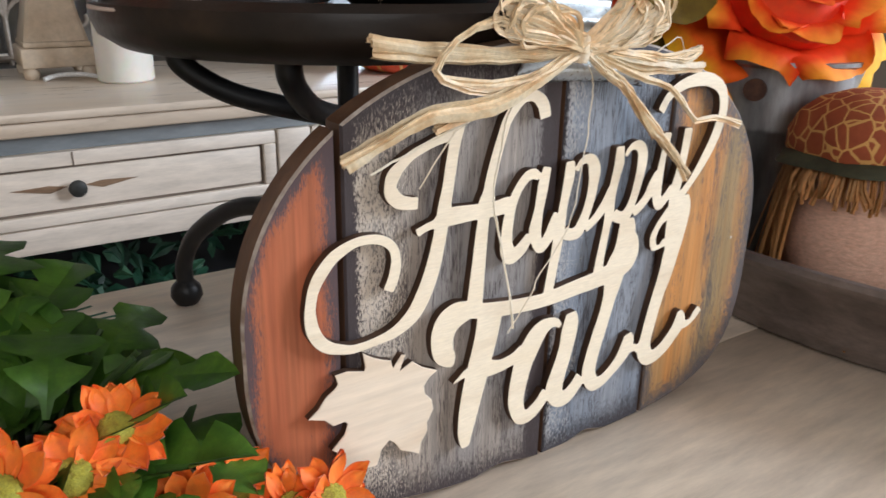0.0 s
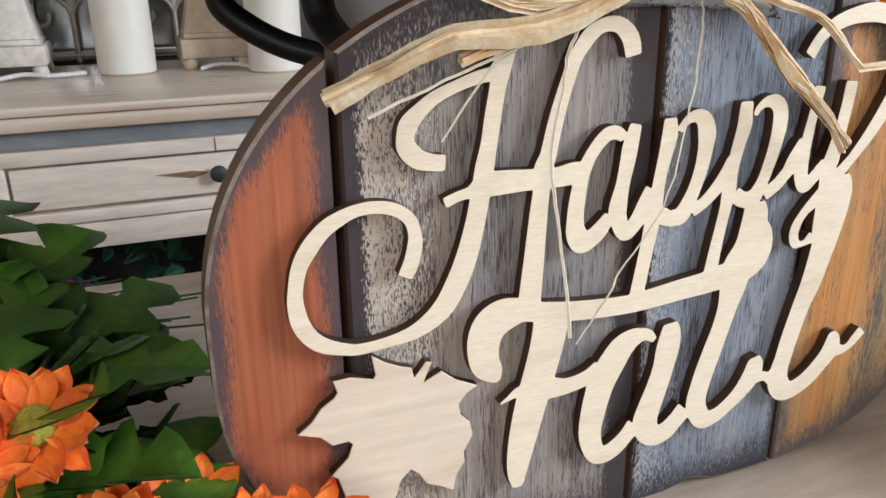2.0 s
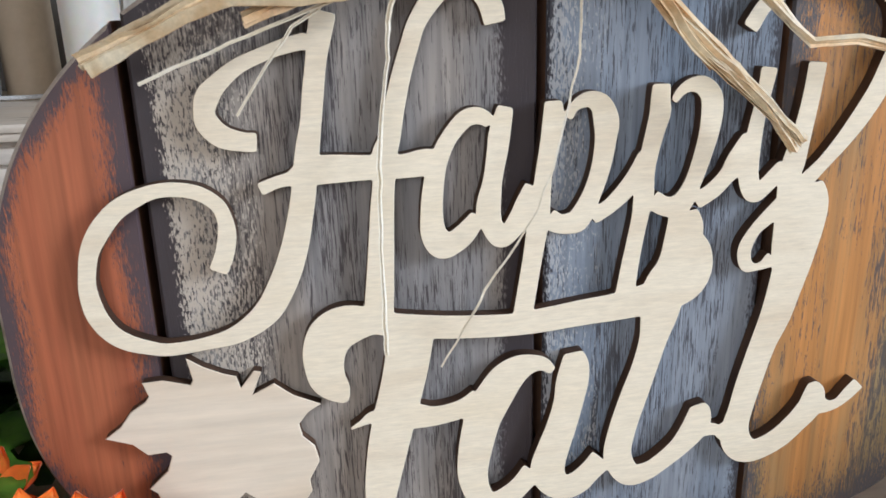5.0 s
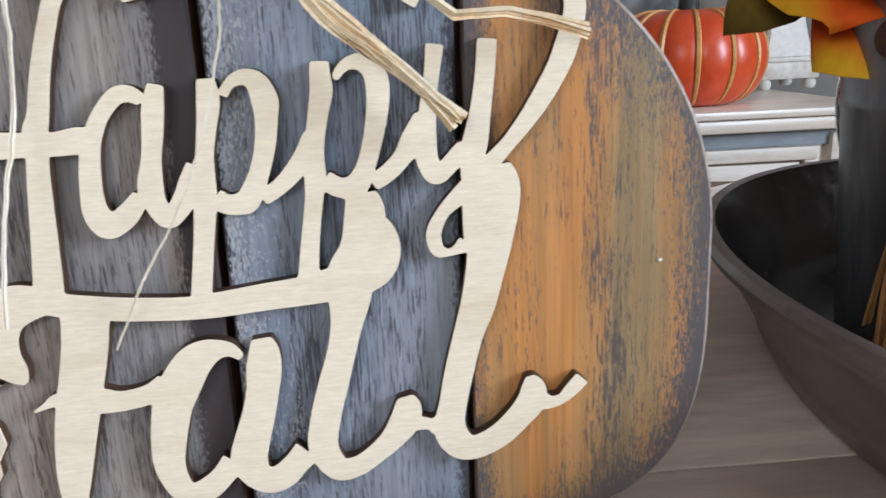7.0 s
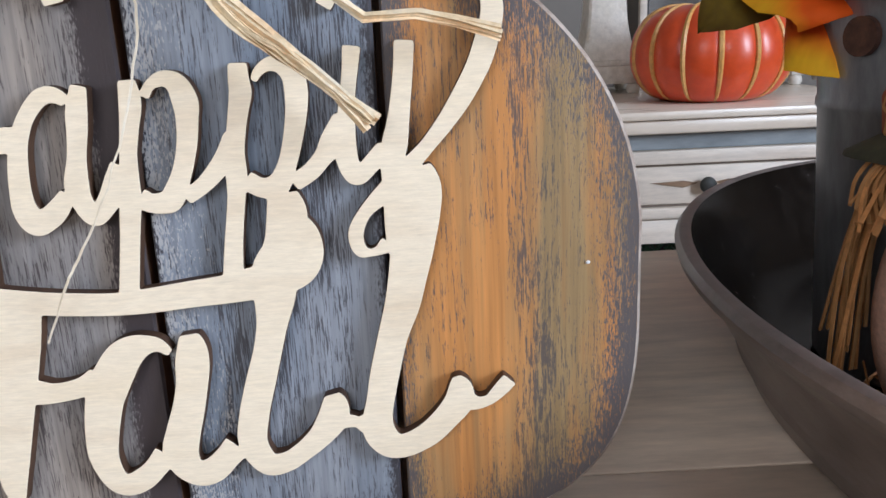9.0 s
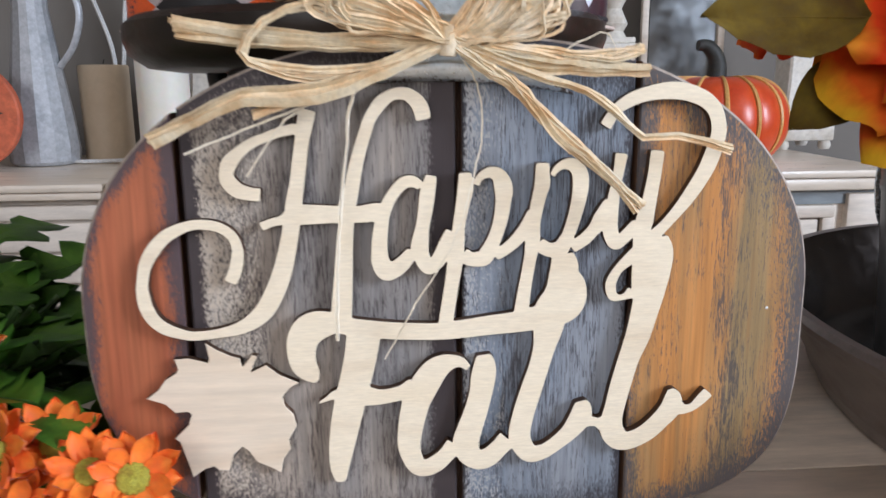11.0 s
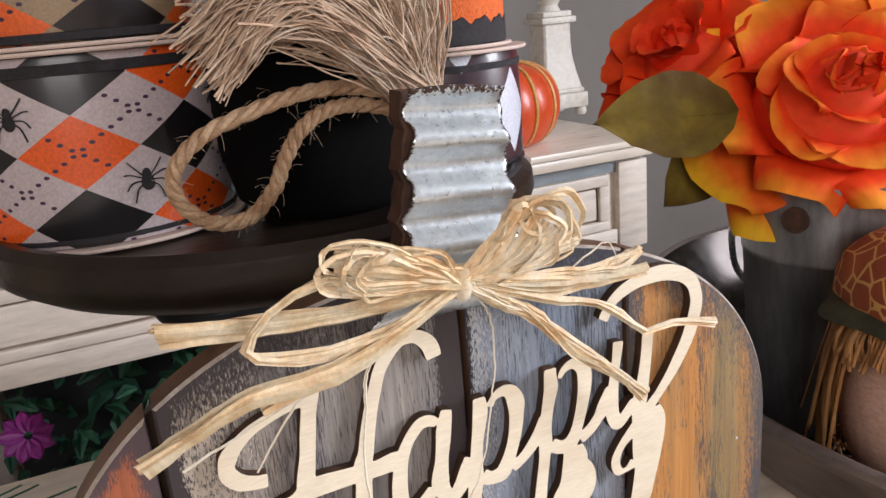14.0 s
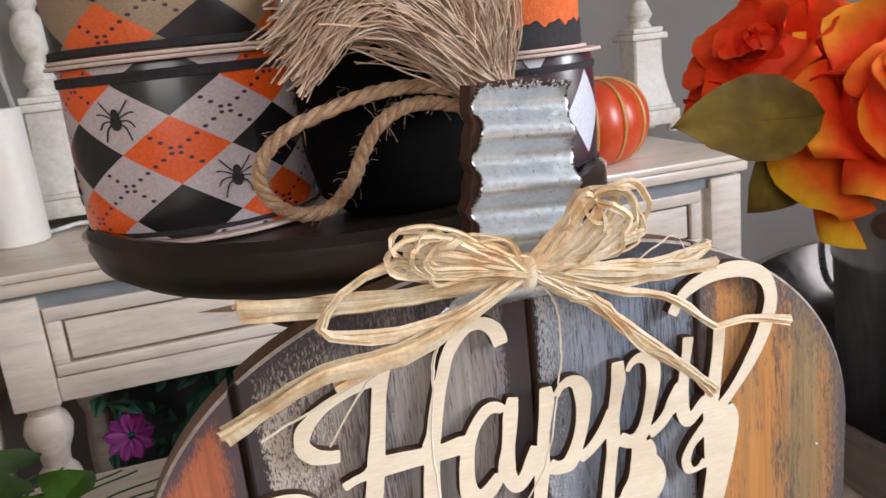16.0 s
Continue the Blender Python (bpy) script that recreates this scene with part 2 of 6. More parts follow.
M_RUST = plank_paint("rust_orange_paint", (0.068, 0.045, 0.050), (0.37, 0.098, 0.042), (0.43, 0.130, 0.055), (-0.1485, -0.1110, 20.0), 0.66, 2.9, 2.2)
M_MUSTARD = plank_paint("mustard_paint", (0.085, 0.075, 0.078), (0.57, 0.255, 0.072), (0.33, 0.225, 0.105), (0.0728, 0.1580, 10.5), 0.545, 3.9, 5.0)
M_GREY_L = grey_plank("grey_brown_washed_plank", ((0.050, 0.038, 0.041), (0.230, 0.223, 0.226), (0.325, 0.282, 0.243)), (0.60, 0.52, 0.43), -0.1072, 0.0000, (0.0065, 0.0105), 0.030)
M_GREY_R = grey_plank("blue_grey_washed_plank", ((0.048, 0.046, 0.057), (0.190, 0.232, 0.298), (0.258, 0.284, 0.330)), (0.46, 0.46, 0.47), 0.0026, 0.0720, (0.0012, 0.0030), 0.020)
M_RAFFIA = surface("dry_raffia", [(0.66, 0.40, 0.17), (0.90, 0.75, 0.50), (0.94, 0.87, 0.70)], 55, (1, 1, 1), 0.5, bump=0.5, depth=0.0004, fine=9, fine_amount=0.25, random_tint=0.22)
M_THREAD = surface("bleached_raffia", [(0.80, 0.70, 0.52), (0.92, 0.86, 0.74)], 90, rough=0.5, fine_amount=0.15)
M_ZINC = surface("galvanised_sheet", [(0.66, 0.70, 0.74), (0.82, 0.85, 0.88), (0.74, 0.77, 0.80)], 60, (1, 1, 1), 0.24, 0.85, 0.12, 0.0004, 8, 0.2)
M_ZINC_DULL = surface("weathered_zinc", [(0.19, 0.20, 0.21), (0.40, 0.41, 0.43), (0.28, 0.285, 0.29)], 22, (1, 1, 0.25), 0.36, 0.70, 0.2, 0.0005, 7, 0.3)
M_TUB = surface("brown_grey_zinc", [(0.15, 0.122, 0.112), (0.28, 0.235, 0.215), (0.205, 0.172, 0.158)], 30, (0.5, 0.5, 1.0), 0.42, 0.55, 0.25, 0.0006, 7, 0.3)
# the tub's inner shade is put into this colour, far darker than M_TUB
M_TUB_IN = surface("shaded_zinc_inside", [(0.016, 0.013, 0.012), (0.042, 0.035, 0.031)], 14, (1, 1, 1), 0.20, 0.9, 0.08, 0.0008, 6, 0.25)
# the window's bluish sheen on the stem is tinted into its base colours
M_STEM = surface("galvanised_stem_sheet", [(0.70, 0.78, 0.85), (0.86, 0.92, 0.96), (0.78, 0.84, 0.90)], 60, (1, 1, 1), 0.32, 0.30, 0.12, 0.0004, 8, 0.2)
_nt, _p = M_STEM.node_tree, M_STEM.node_tree.nodes["Principled BSDF"]
_at = _nt.nodes.new("ShaderNodeAttribute")
_at.attribute_name = "wear"
_wear = calc(_nt, "ADD", _at.outputs["Fac"], calc(_nt, "MULTIPLY", calc(_nt, "SUBTRACT", noise_node(_nt, 650, (1, 1, 1), 3.0, 0.7), 0.5), 1.5))
_wear = ramp(_nt, [(0.62, (0, 0, 0)), (0.70, (1, 1, 1))], _wear)
_old = _p.inputs["Base Color"].links[0].from_socket
_nt.links.new(mix(_nt, _wear, _old, (0.05, 0.024, 0.016)), _p.inputs["Base Color"])
_nt.links.new(calc(_nt, "SUBTRACT", 0.85, calc(_nt, "MULTIPLY", _wear, 0.8)), _p.inputs["Metallic"])
M_RUSTY = surface("rust_speckled_edge", [(0.045, 0.02, 0.014), (0.13, 0.06, 0.035)], 160, rough=0.7)
M_TRAY = surface("black_stained_wood", [(0.009, 0.007, 0.006), (0.022, 0.015, 0.011), (0.052, 0.032, 0.019)], 26, (0.2, 1, 1), 0.36, bump=0.25, depth=0.0006, fine=9, fine_amount=0.3)
M_IRON = surface("black_iron", [(0.008, 0.008, 0.009), (0.02, 0.019, 0.02)], 60, rough=0.42, bump=0.2)
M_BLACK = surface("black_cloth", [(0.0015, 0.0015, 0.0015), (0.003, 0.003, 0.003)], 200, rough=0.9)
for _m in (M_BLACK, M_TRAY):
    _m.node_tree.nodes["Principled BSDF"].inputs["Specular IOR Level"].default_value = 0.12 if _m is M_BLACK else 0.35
M_CARD = surface("pinkish_cardboard", [(0.62, 0.47, 0.40), (0.72, 0.58, 0.50)], 60, rough=0.7, fine_amount=0.15)
M_JUTE = surface("jute_fibre", [(0.42, 0.29, 0.20), (0.66, 0.51, 0.38), (0.80, 0.67, 0.53)], 90, rough=0.8, bump=0.6, depth=0.0006, random_tint=0.25)
M_ROPE = surface("brown_jute_rope", [(0.33, 0.185, 0.095), (0.50, 0.315, 0.18), (0.62, 0.44, 0.28)], 160, rough=0.8, bump=0.6, depth=0.0006)
M_WAX = surface("ivory_wax", [(0.80, 0.76, 0.68), (0.86, 0.83, 0.77)], 12, rough=0.5, fine_amount=0.05, bump=0.05, through_light=0.3)
# darker tan copy of the wax, with the back corner's shade in its colour
M_WAX_TAN = surface("shaded_tan_wax", [(0.52, 0.40, 0.27), (0.60, 0.48, 0.34)], 12, rough=0.55, fine_amount=0.08)
M_CHIPPED = surface("chipped_white_paint", [(0.70, 0.65, 0.56), (0.80, 0.76, 0.69), (0.60, 0.52, 0.42)], 18, rough=0.5, fine_amount=0.2)
M_INLAY = surface("brown_inlay_wood", [(0.20, 0.12, 0.07), (0.34, 0.22, 0.13)], 40, (0.2, 1, 1), 0.5)
M_YELLOW = surface("yellow_cloth_petal", [(0.80, 0.46, 0.02), (0.88, 0.58, 0.03)], 60, rough=0.7)
M_TANWOOD = surface("tan_lamp_wood", [(0.50, 0.38, 0.26), (0.62, 0.50, 0.37), (0.72, 0.63, 0.51)], 14, rough=0.5, fine_amount=0.2)
M_CORD = surface("white_cord", [(0.74, 0.74, 0.74), (0.80, 0.80, 0.80)], 40, rough=0.4)
M_CHAMP = surface("champagne_iron", [(0.30, 0.25, 0.20), (0.42, 0.36, 0.30)], 40, rough=0.45, metal=0.3)
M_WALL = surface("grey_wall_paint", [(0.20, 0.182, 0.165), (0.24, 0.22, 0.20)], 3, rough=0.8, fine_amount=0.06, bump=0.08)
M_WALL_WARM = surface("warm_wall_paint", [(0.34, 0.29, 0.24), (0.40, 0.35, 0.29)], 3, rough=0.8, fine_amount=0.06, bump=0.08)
M_CEIL = surface("ceiling_paint", [(0.50, 0.48, 0.45), (0.55, 0.53, 0.50)], 3, rough=0.9, fine_amount=0.04)
M_FLOOR = surface("brown_floor_boards", [(0.16, 0.10, 0.06), (0.28, 0.18, 0.11)], 6, (0.15, 1, 1), 0.4, fine_amount=0.3)
M_PETAL = surface("orange_cloth_petal", [(0.90, 0.12, 0.004), (0.98, 0.22, 0.008), (1.0, 0.36, 0.03)], 70, rough=0.6, fine_amount=0.16, bump=0.4, depth=0.0004, random_tint=0.18, sheen=0.2)
M_EYE = surface("daisy_centre", [(0.34, 0.20, 0.02), (0.52, 0.46, 0.05), (0.60, 0.58, 0.09)], 160, rough=0.8, bump=1.0, depth=0.0012, fine_amount=0.4)
M_LEAF = surface("green_cloth_leaf", [(0.022, 0.085, 0.006), (0.070, 0.190, 0.015), (0.140, 0.300, 0.030)], 50, rough=0.5, fine_amount=0.3, bump=0.5, depth=0.0005, random_tint=0.3)
M_LEAF_FAR = surface("dark_teal_leaf", [(0.01, 0.05, 0.025), (0.02, 0.10, 0.06), (0.05, 0.16, 0.09)], 20, rough=0.5, fine_amount=0.3, random_tint=0.4)
M_STALK = surface("green_stalk", [(0.03, 0.07, 0.015), (0.07, 0.12, 0.03)], 40, rough=0.6)
M_PURPLE = surface("purple_cloth_petal", [(0.16, 0.015, 0.14), (0.32, 0.03, 0.26)], 30, rough=0.6, random_tint=0.2)
M_ROSE = surface("red_orange_silk", [(0.86, 0.030, 0.004), (0.94, 0.060, 0.006), (0.97, 0.11, 0.008)], 34, rough=0.75, fine_amount=0.14, bump=0.4, depth=0.0005, random_tint=0.12)
M_OLIVE = surface("olive_silk_leaf", [(0.085, 0.034, 0.005), (0.135, 0.085, 0.006), (0.24, 0.165, 0.012)], 30, rough=0.88, fine_amount=0.2, bump=0.4, depth=0.0005)
M_GOURD = surface("orange_gourd_paint", [(0.62, 0.055, 0.012), (0.72, 0.085, 0.016), (0.66, 0.07, 0.02)], 20, rough=0.35, fine_amount=0.12, coat=0.3)
M_GOURD_LINE = surface("golden_rib_paint", [(0.70, 0.34, 0.08), (0.78, 0.46, 0.16)], 40, rough=0.4)
M_DARKSTEM = surface("dark_stem", [(0.02, 0.022, 0.02), (0.05, 0.05, 0.045)], 60, rough=0.6)
M_BURLAP = surface("orange_burlap", [(0.80, 0.13, 0.02), (0.90, 0.20, 0.04)], 300, rough=0.8, bump=1.0, depth=0.0006, fine=3, fine_amount=0.25)
M_LACE = surface("black_trim", [(0.012, 0.010, 0.012), (0.035, 0.03, 0.035)], 400, rough=0.7, bump=0.8, depth=0.0006)
M_STRAW = surface("straw_hair", [(0.42, 0.20, 0.06), (0.56, 0.30, 0.11)], 80, rough=0.7, bump=0.6, random_tint=0.3)
M_SKIN = surface("knitted_pink_cloth", [(0.78, 0.46, 0.33), (0.86, 0.55, 0.41)], 260, (0.5, 0.5, 1.4), 0.8, bump=1.0, depth=0.0005, fine=2, fine_amount=0.25)
M_HAT, _nt, _p = blank("russet_patched_cloth")
_tc, _v = _nt.nodes.new("ShaderNodeTexCoord"), _nt.nodes.new("ShaderNodeTexVoronoi")
_v.feature, _v.inputs["Scale"].default_value = "DISTANCE_TO_EDGE", 82.0
_nt.links.new(_tc.outputs["Object"], _v.inputs["Vector"])
_patch = ramp(_nt, [(0.3, (0.24, 0.045, 0.014)), (0.7, (0.40, 0.10, 0.03))], noise_node(_nt, 40))
_nt.links.new(mix(_nt, ramp(_nt, [(0.035, (0, 0, 0)), (0.06, (1, 1, 1))], _v.outputs["Distance"]), (0.62, 0.34, 0.10), _patch), _p.inputs["Base Color"])
_p.inputs["Roughness"].default_value = 0.8
M_BRIM = surface("olive_felt", [(0.035, 0.035, 0.018), (0.07, 0.07, 0.035)], 60, rough=0.85)
M_VASE = surface("mottled_zinc", [(0.36, 0.38, 0.42), (0.54, 0.56, 0.60), (0.46, 0.48, 0.52)], 20, rough=0.45, metal=0.35, fine_amount=0.3)
M_FOAM = surface("orange_painted_board", [(0.62, 0.13, 0.06), (0.72, 0.19, 0.09)], 12, rough=0.6)
# near-black colour that stands in for the deep shade under the buffet
M_DARKVOID = surface("under_buffet_shade", [(0.015, 0.017, 0.02), (0.03, 0.032, 0.035)], 6, rough=0.7)
M_MIRROR = surface("old_mirror", [(0.42, 0.45, 0.48), (0.50, 0.53, 0.56)], 2, rough=0.12, metal=1.0, bump=0.02, fine_amount=0.04)


# ---- shape helpers: every one gives (vertices, faces) ----
def joined(*shapes):
    verts, faces = [], []
    for v, f in shapes:
        k = len(verts)
        verts += list(v)
        faces += [tuple(i + k for i in face) for face in f]
    return verts, faces


def moved(shape, m):
    return [tuple(m @ Vector(v)) for v in shape[0]], shape[1]


def mesh_of(name, shape, materials, parent=None, label="", smooth=40, slots=None):
    me = bpy.data.meshes.new(name)
    me.from_pydata([tuple(v) for v in shape[0]], [], shape[1])
    for mt in materials if isinstance(materials, (list, tuple)) else [materials]:
        me.materials.append(mt)
    if slots:
        me.polygons.foreach_set("material_index", slots)
    if smooth:
        me.polygons.foreach_set("use_smooth", [True] * len(me.polygons))
        me.update()
        me.set_sharp_from_angle(angle=radians(smooth))
    me.update()
    ob = new(name, me)
    if parent:
        ob.parent = parent
    if label:
        ob["label"] = label
    return ob


def thing(name, label, category, at=(0, 0, 0), turn=0.0, group="", kind=""):
    ob = new(name)
    ob.empty_display_size = 0.02
    ob.matrix_world = pose(*at, 0, 0, turn)
    return tagged(ob, label, category, group, kind)


def box(x0, x1, y0, y1, z0, z1, r=0.002):
    """A box with chamfered edges."""
    r = min(r, (x1 - x0) * 0.45, (y1 - y0) * 0.45, (z1 - z0) * 0.45)
    bm = bmesh.new()
    bmesh.ops.create_cube(bm, size=1.0)
    bmesh.ops.transform(bm, matrix=Matrix.Translation(((x0 + x1) / 2, (y0 + y1) / 2, (z0 + z1) / 2)) @ Matrix.Diagonal((x1 - x0, y1 - y0, z1 - z0, 1)), verts=bm.verts)
    if r > 0:
        bmesh.ops.bevel(bm, geom=bm.edges[:], offset=r, segments=2, affect="EDGES", profile=0.5)
    bm.verts.index_update()
    out = [tuple(v.co) for v in bm.verts], [tuple(v.index for v in f.verts) for f in bm.faces]
    bm.free()
    return out


def lathe(profile, seg=48, sx=1.0, sy=1.0, wobble=None):
    """Profile (radius, height) turned round z; a radius of 0 closes it."""
    verts, faces, rings = [], [], []
    for r, z in profile:
        if r <= 1e-6:
            rings.append([len(verts)])
            verts.append((0, 0, z))
        else:
            rings.append(list(range(len(verts), len(verts) + seg)))
            for i in range(seg):
                a = 2 * math.pi * i / seg
                k = wobble(a, z) if wobble else 1.0
                verts.append((r * k * sx * math.cos(a), r * k * sy * math.sin(a), z))
    for a, b in zip(rings, rings[1:]):
        for i in range(seg):
            j = (i + 1) % seg
            if len(a) == 1 and len(b) > 1:
                faces.append((a[0], b[j], b[i]))
            elif len(b) == 1 and len(a) > 1:
                faces.append((a[i], a[j], b[0]))
            elif len(a) > 1:
                faces.append((a[i], a[j], b[j], b[i]))
    return verts, faces


def spline(points, per=8):
    """Catmull-Rom through points of any dimension."""
    p = [np.array(q, float) for q in points]
    p = [2 * p[0] - p[1]] + p + [2 * p[-1] - p[-2]]
    out = []
    for i in range(1, len(p) - 2):
        for k in range(per):
            t = k / per
            out.append(0.5 * (2 * p[i] + (p[i + 1] - p[i - 1]) * t + (2 * p[i - 1] - 5 * p[i] + 4 * p[i + 1] - p[i + 2]) * t * t
                              + (3 * p[i] - p[i - 1] - 3 * p[i + 1] + p[i + 2]) * t ** 3))
    return out + [p[-2]]


def tube(points, radius, seg=8, flat=1.0):
    """A round bar along points; radius: one number or one for each point."""
    pts = [Vector(p[:3]) for p in points]
    rad = radius if isinstance(radius, (list, tuple)) else [radius] * len(pts)
    verts, faces = [], []
    side = None
    for i, p in enumerate(pts):
        d = (pts[min(i + 1, len(pts) - 1)] - pts[max(i - 1, 0)]).normalized()
        if side is None:
            side = d.orthogonal().normalized()
        side = (side - d * side.dot(d)).normalized()
        up = d.cross(side)
        for k in range(seg):
            a = 2 * math.pi * k / seg
            verts.append(tuple(p + (side * math.cos(a) + up * math.sin(a) * flat) * rad[i]))
    n = len(pts)
    for i in range(n - 1):
        for k in range(seg):
            j = (k + 1) % seg
            faces.append((i * seg + k, i * seg + j, (i + 1) * seg + j, (i + 1) * seg + k))
    faces += [tuple(range(seg - 1, -1, -1)), tuple(range((n - 1) * seg, n * seg))]
    return verts, faces


def strap(points, widths, face=(0, -1, 0), thick=0.0002, fold=0.25, twist=0.0):
    """A thin folded strip along points, its flat side turned to face; a shallow V across it."""
    pts = [Vector(p[:3]) for p in points]
    verts, faces = [], []
    n = len(pts)
    for i, p in enumerate(pts):
        d = (pts[min(i + 1, n - 1)] - pts[max(i - 1, 0)]).normalized()
        f = Vector(face)
        f = (f - d * f.dot(d))
        f = f.normalized() if f.length > 1e-4 else d.orthogonal().normalized()
        f = Matrix.Rotation(twist * i / n, 3, d) @ f
        s = d.cross(f).normalized()
        w = widths[i] if isinstance(widths, (list, tuple)) else widths
        for a, h in ((-0.5, 0.0), (-0.12, fold), (0.18, -fold * 0.4), (0.5, 0.12)):
            q = p + s * a * w + f * h * w
            verts.append(tuple(q))
        for a, h in ((0.5, 0.12), (0.18, -fold * 0.4), (-0.12, fold), (-0.5, 0.0)):
            q = p + s * a * w + f * (h * w - max(thick, 0.06 * w))
            verts.append(tuple(q))
    for i in range(n - 1):
        for k in range(8):
            j = (k + 1) % 8
            faces.append((i * 8 + k, i * 8 + j, i * 8 + 8 + j, i * 8 + 8 + k))
    for o in (0, (n - 1) * 8):
        faces += [(o, o + 1, o + 6, o + 7), (o + 1, o + 2, o + 5, o + 6), (o + 2, o + 3, o + 4, o + 5)]
    return verts, faces


def plate(outline, y0, y1, bevel=0.0008):
    """A board of the given (x, z) outline, counter-clockwise from the front: front at y0, back at y1, with a chamfered front edge. Side faces come last."""
    n = len(outline)
    pts = [Vector((x, z)) for x, z in outline]
    inner = []
    for i, p in enumerate(pts):
        a, b = (p - pts[i - 1]), (pts[(i + 1) % n] - p)
        na, nb = Vector((-a.y, a.x)).normalized(), Vector((-b.y, b.x)).normalized()
        m = (na + nb)
        m = m.normalized() if m.length > 1e-5 else na
        inner.append(p + m * bevel)
    verts = [(p.x, y0, p.y) for p in inner] + [(p.x, y0 + bevel, p.y) for p in pts] + [(p.x, y1, p.y) for p in pts]
    faces = [tuple(range(n)), tuple(range(3 * n - 1, 2 * n - 1, -1))]
    for k in range(2):
        for i in range(n):
            j = (i + 1) % n
            faces.append((k * n + j, k * n + i, (k + 1) * n + i, (k + 1) * n + j))
    return verts, faces


# ---- room ----
FLOOR, BACK, TOP = -0.75, 1.52, 1.75
tagged(mesh_of("floor", box(-2.6, 2.6, -2.6, 1.7, FLOOR - 0.1, FLOOR, 0), M_FLOOR), "dark brown wooden floor under the furniture", "floor", kind="structure")
# unseen ceiling, added to close the room; its grey limits the bounce
tagged(mesh_of("ceiling", box(-2.6, 2.6, -2.6, 1.7, TOP, TOP + 0.1, 0), M_CEIL), "plain unseen ceiling, greyed to limit bounced light", "ceiling", kind="structure")
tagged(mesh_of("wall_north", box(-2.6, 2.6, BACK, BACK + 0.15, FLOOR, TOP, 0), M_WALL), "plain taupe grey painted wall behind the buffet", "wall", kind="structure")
# unseen wall, added to close the room and bounce warm light
tagged(mesh_of("wall_west", box(-2.6, -2.45, -2.45, BACK, FLOOR, TOP, 0), M_WALL_WARM), "plain warm grey unseen wall, added for bounced light", "wall", kind="structure")


def wall_with_opening(name, along, across, lo, hi, a0, a1, z0, z1, label):
    """A wall along x or y with one window opening through it."""
    def slab(p, q, r, s):
        return box(p, q, lo, hi, r, s, 0) if along == "x" else box(lo, hi, p, q, r, s, 0)
    p, q = across
    shape = joined(slab(p, a0, FLOOR, TOP), slab(a1, q, FLOOR, TOP), slab(a0, a1, FLOOR, z0), slab(a0, a1, z1, TOP))
    return tagged(mesh_of(name, shape, M_WALL_WARM), label, "wall", kind="structure")


wall_with_opening("wall_east", "y", (-2.45, BACK), 2.35, 2.5, -1.80, -0.40, -0.05, 1.55, "warm grey wall with a window-sized opening for a lamp")
# unseen wall behind the camera, added with an opening for the fill lamp
wall_with_opening("wall_south", "x", (-2.45, 2.35), -2.6, -2.45, -1.8, -0.2, 0.15, 1.55, "warm grey wall with a window-sized opening for a lamp")

# ---- the table ----
table = thing("display_table", "whitewashed wooden table with a smooth worn top", "table", (0, 0, 0))
for i, (a, b) in enumerate(((-1.05, -0.46), (-0.46, 0.04), (0.04, 0.34))):
    mesh_of("board", box(-0.95, 1.15, a, b - 0.0006, -0.035, 0.0, 0.0015), M_TABLE, table)
mesh_of("apron", box(-0.9, 1.1, 0.27, 0.295, -0.13, -0.036, 0.002), M_BUFFET, table)
mesh_of("apron", box(-0.9, 1.1, -1.0, -0.975, -0.13, -0.036, 0.002), M_BUFFET, table)
for lx, ly in ((-0.86, 0.25), (1.06, 0.25), (-0.86, -0.95), (1.06, -0.95)):
    mesh_of("leg", box(lx - 0.03, lx + 0.03, ly - 0.03, ly + 0.03, FLOOR, -0.037, 0.004), M_BUFFET, table)

# ---- the pumpkin sign ----
sign = thing("pumpkin_sign", "pumpkin-shaped plank sign with raised plywood script standing on the table", "sign")
FRONT, THICK = 0.0045, 0.0125


def sign_top(x):
    return 0.098 + 0.111 * max(0.0, 1 - (abs(x) / 0.1502) ** 2.25) ** (1 / 2.25)


def sign_bottom(x):
    n = 2.9 if x < 0 else 3.9
    notch = 0.0034 * (math.exp(-((x - 0.032) / 0.009) ** 2) + math.exp(-((x + 0.024) / 0.012) ** 2))
    return 0.098 - 0.098 * max(0.0, 1 - (abs(x) / 0.1502) ** n) ** (1 / n) + notch


def plank_outline(x0, x1):
    xs = []
    for i in range(41):
        s = i / 40
        if x0 < -0.149:
            s = 1 - math.cos(s * math.pi / 2)
        elif x1 > 0.149:
            s = math.sin(s * math.pi / 2)
        xs.append(x0 + (x1 - x0) * s)
    low = [(x, sign_bottom(x)) for x in xs]
    high = [(x, sign_top(x)) for x in reversed(xs)]
    if x0 < -0.149:
        high = high[:-1]
    if x1 > 0.149:
        high = high[1:]
    return low + high


for x0, x1, paint in ((-0.1500, -0.1098, M_RUST), (-0.1072, 0.0000, M_GREY_L), (0.0026, 0.0720, M_GREY_R), (0.0742, 0.1500, M_MUSTARD)):
    shape = plate(plank_outline(x0, x1), FRONT, FRONT + THICK, 0.0011)
    n = len(shape[0]) // 3
    ring = [shape[0][n + i] for i in range(n)]
    rim = [2 if abs(ring[i][0] - ring[(i + 1) % n][0]) > 1e-6 else 0 for i in range(n)]
    mesh_of("plank", shape, [paint, M_PLANK_SIDE, M_WORN], sign, smooth=30, slots=[0, 1] + rim + [1] * n)
inner = [(x * 0.975, 0.1 + (z - 0.1) * 0.965) for x, z in plank_outline(-0.15, 0.15)]
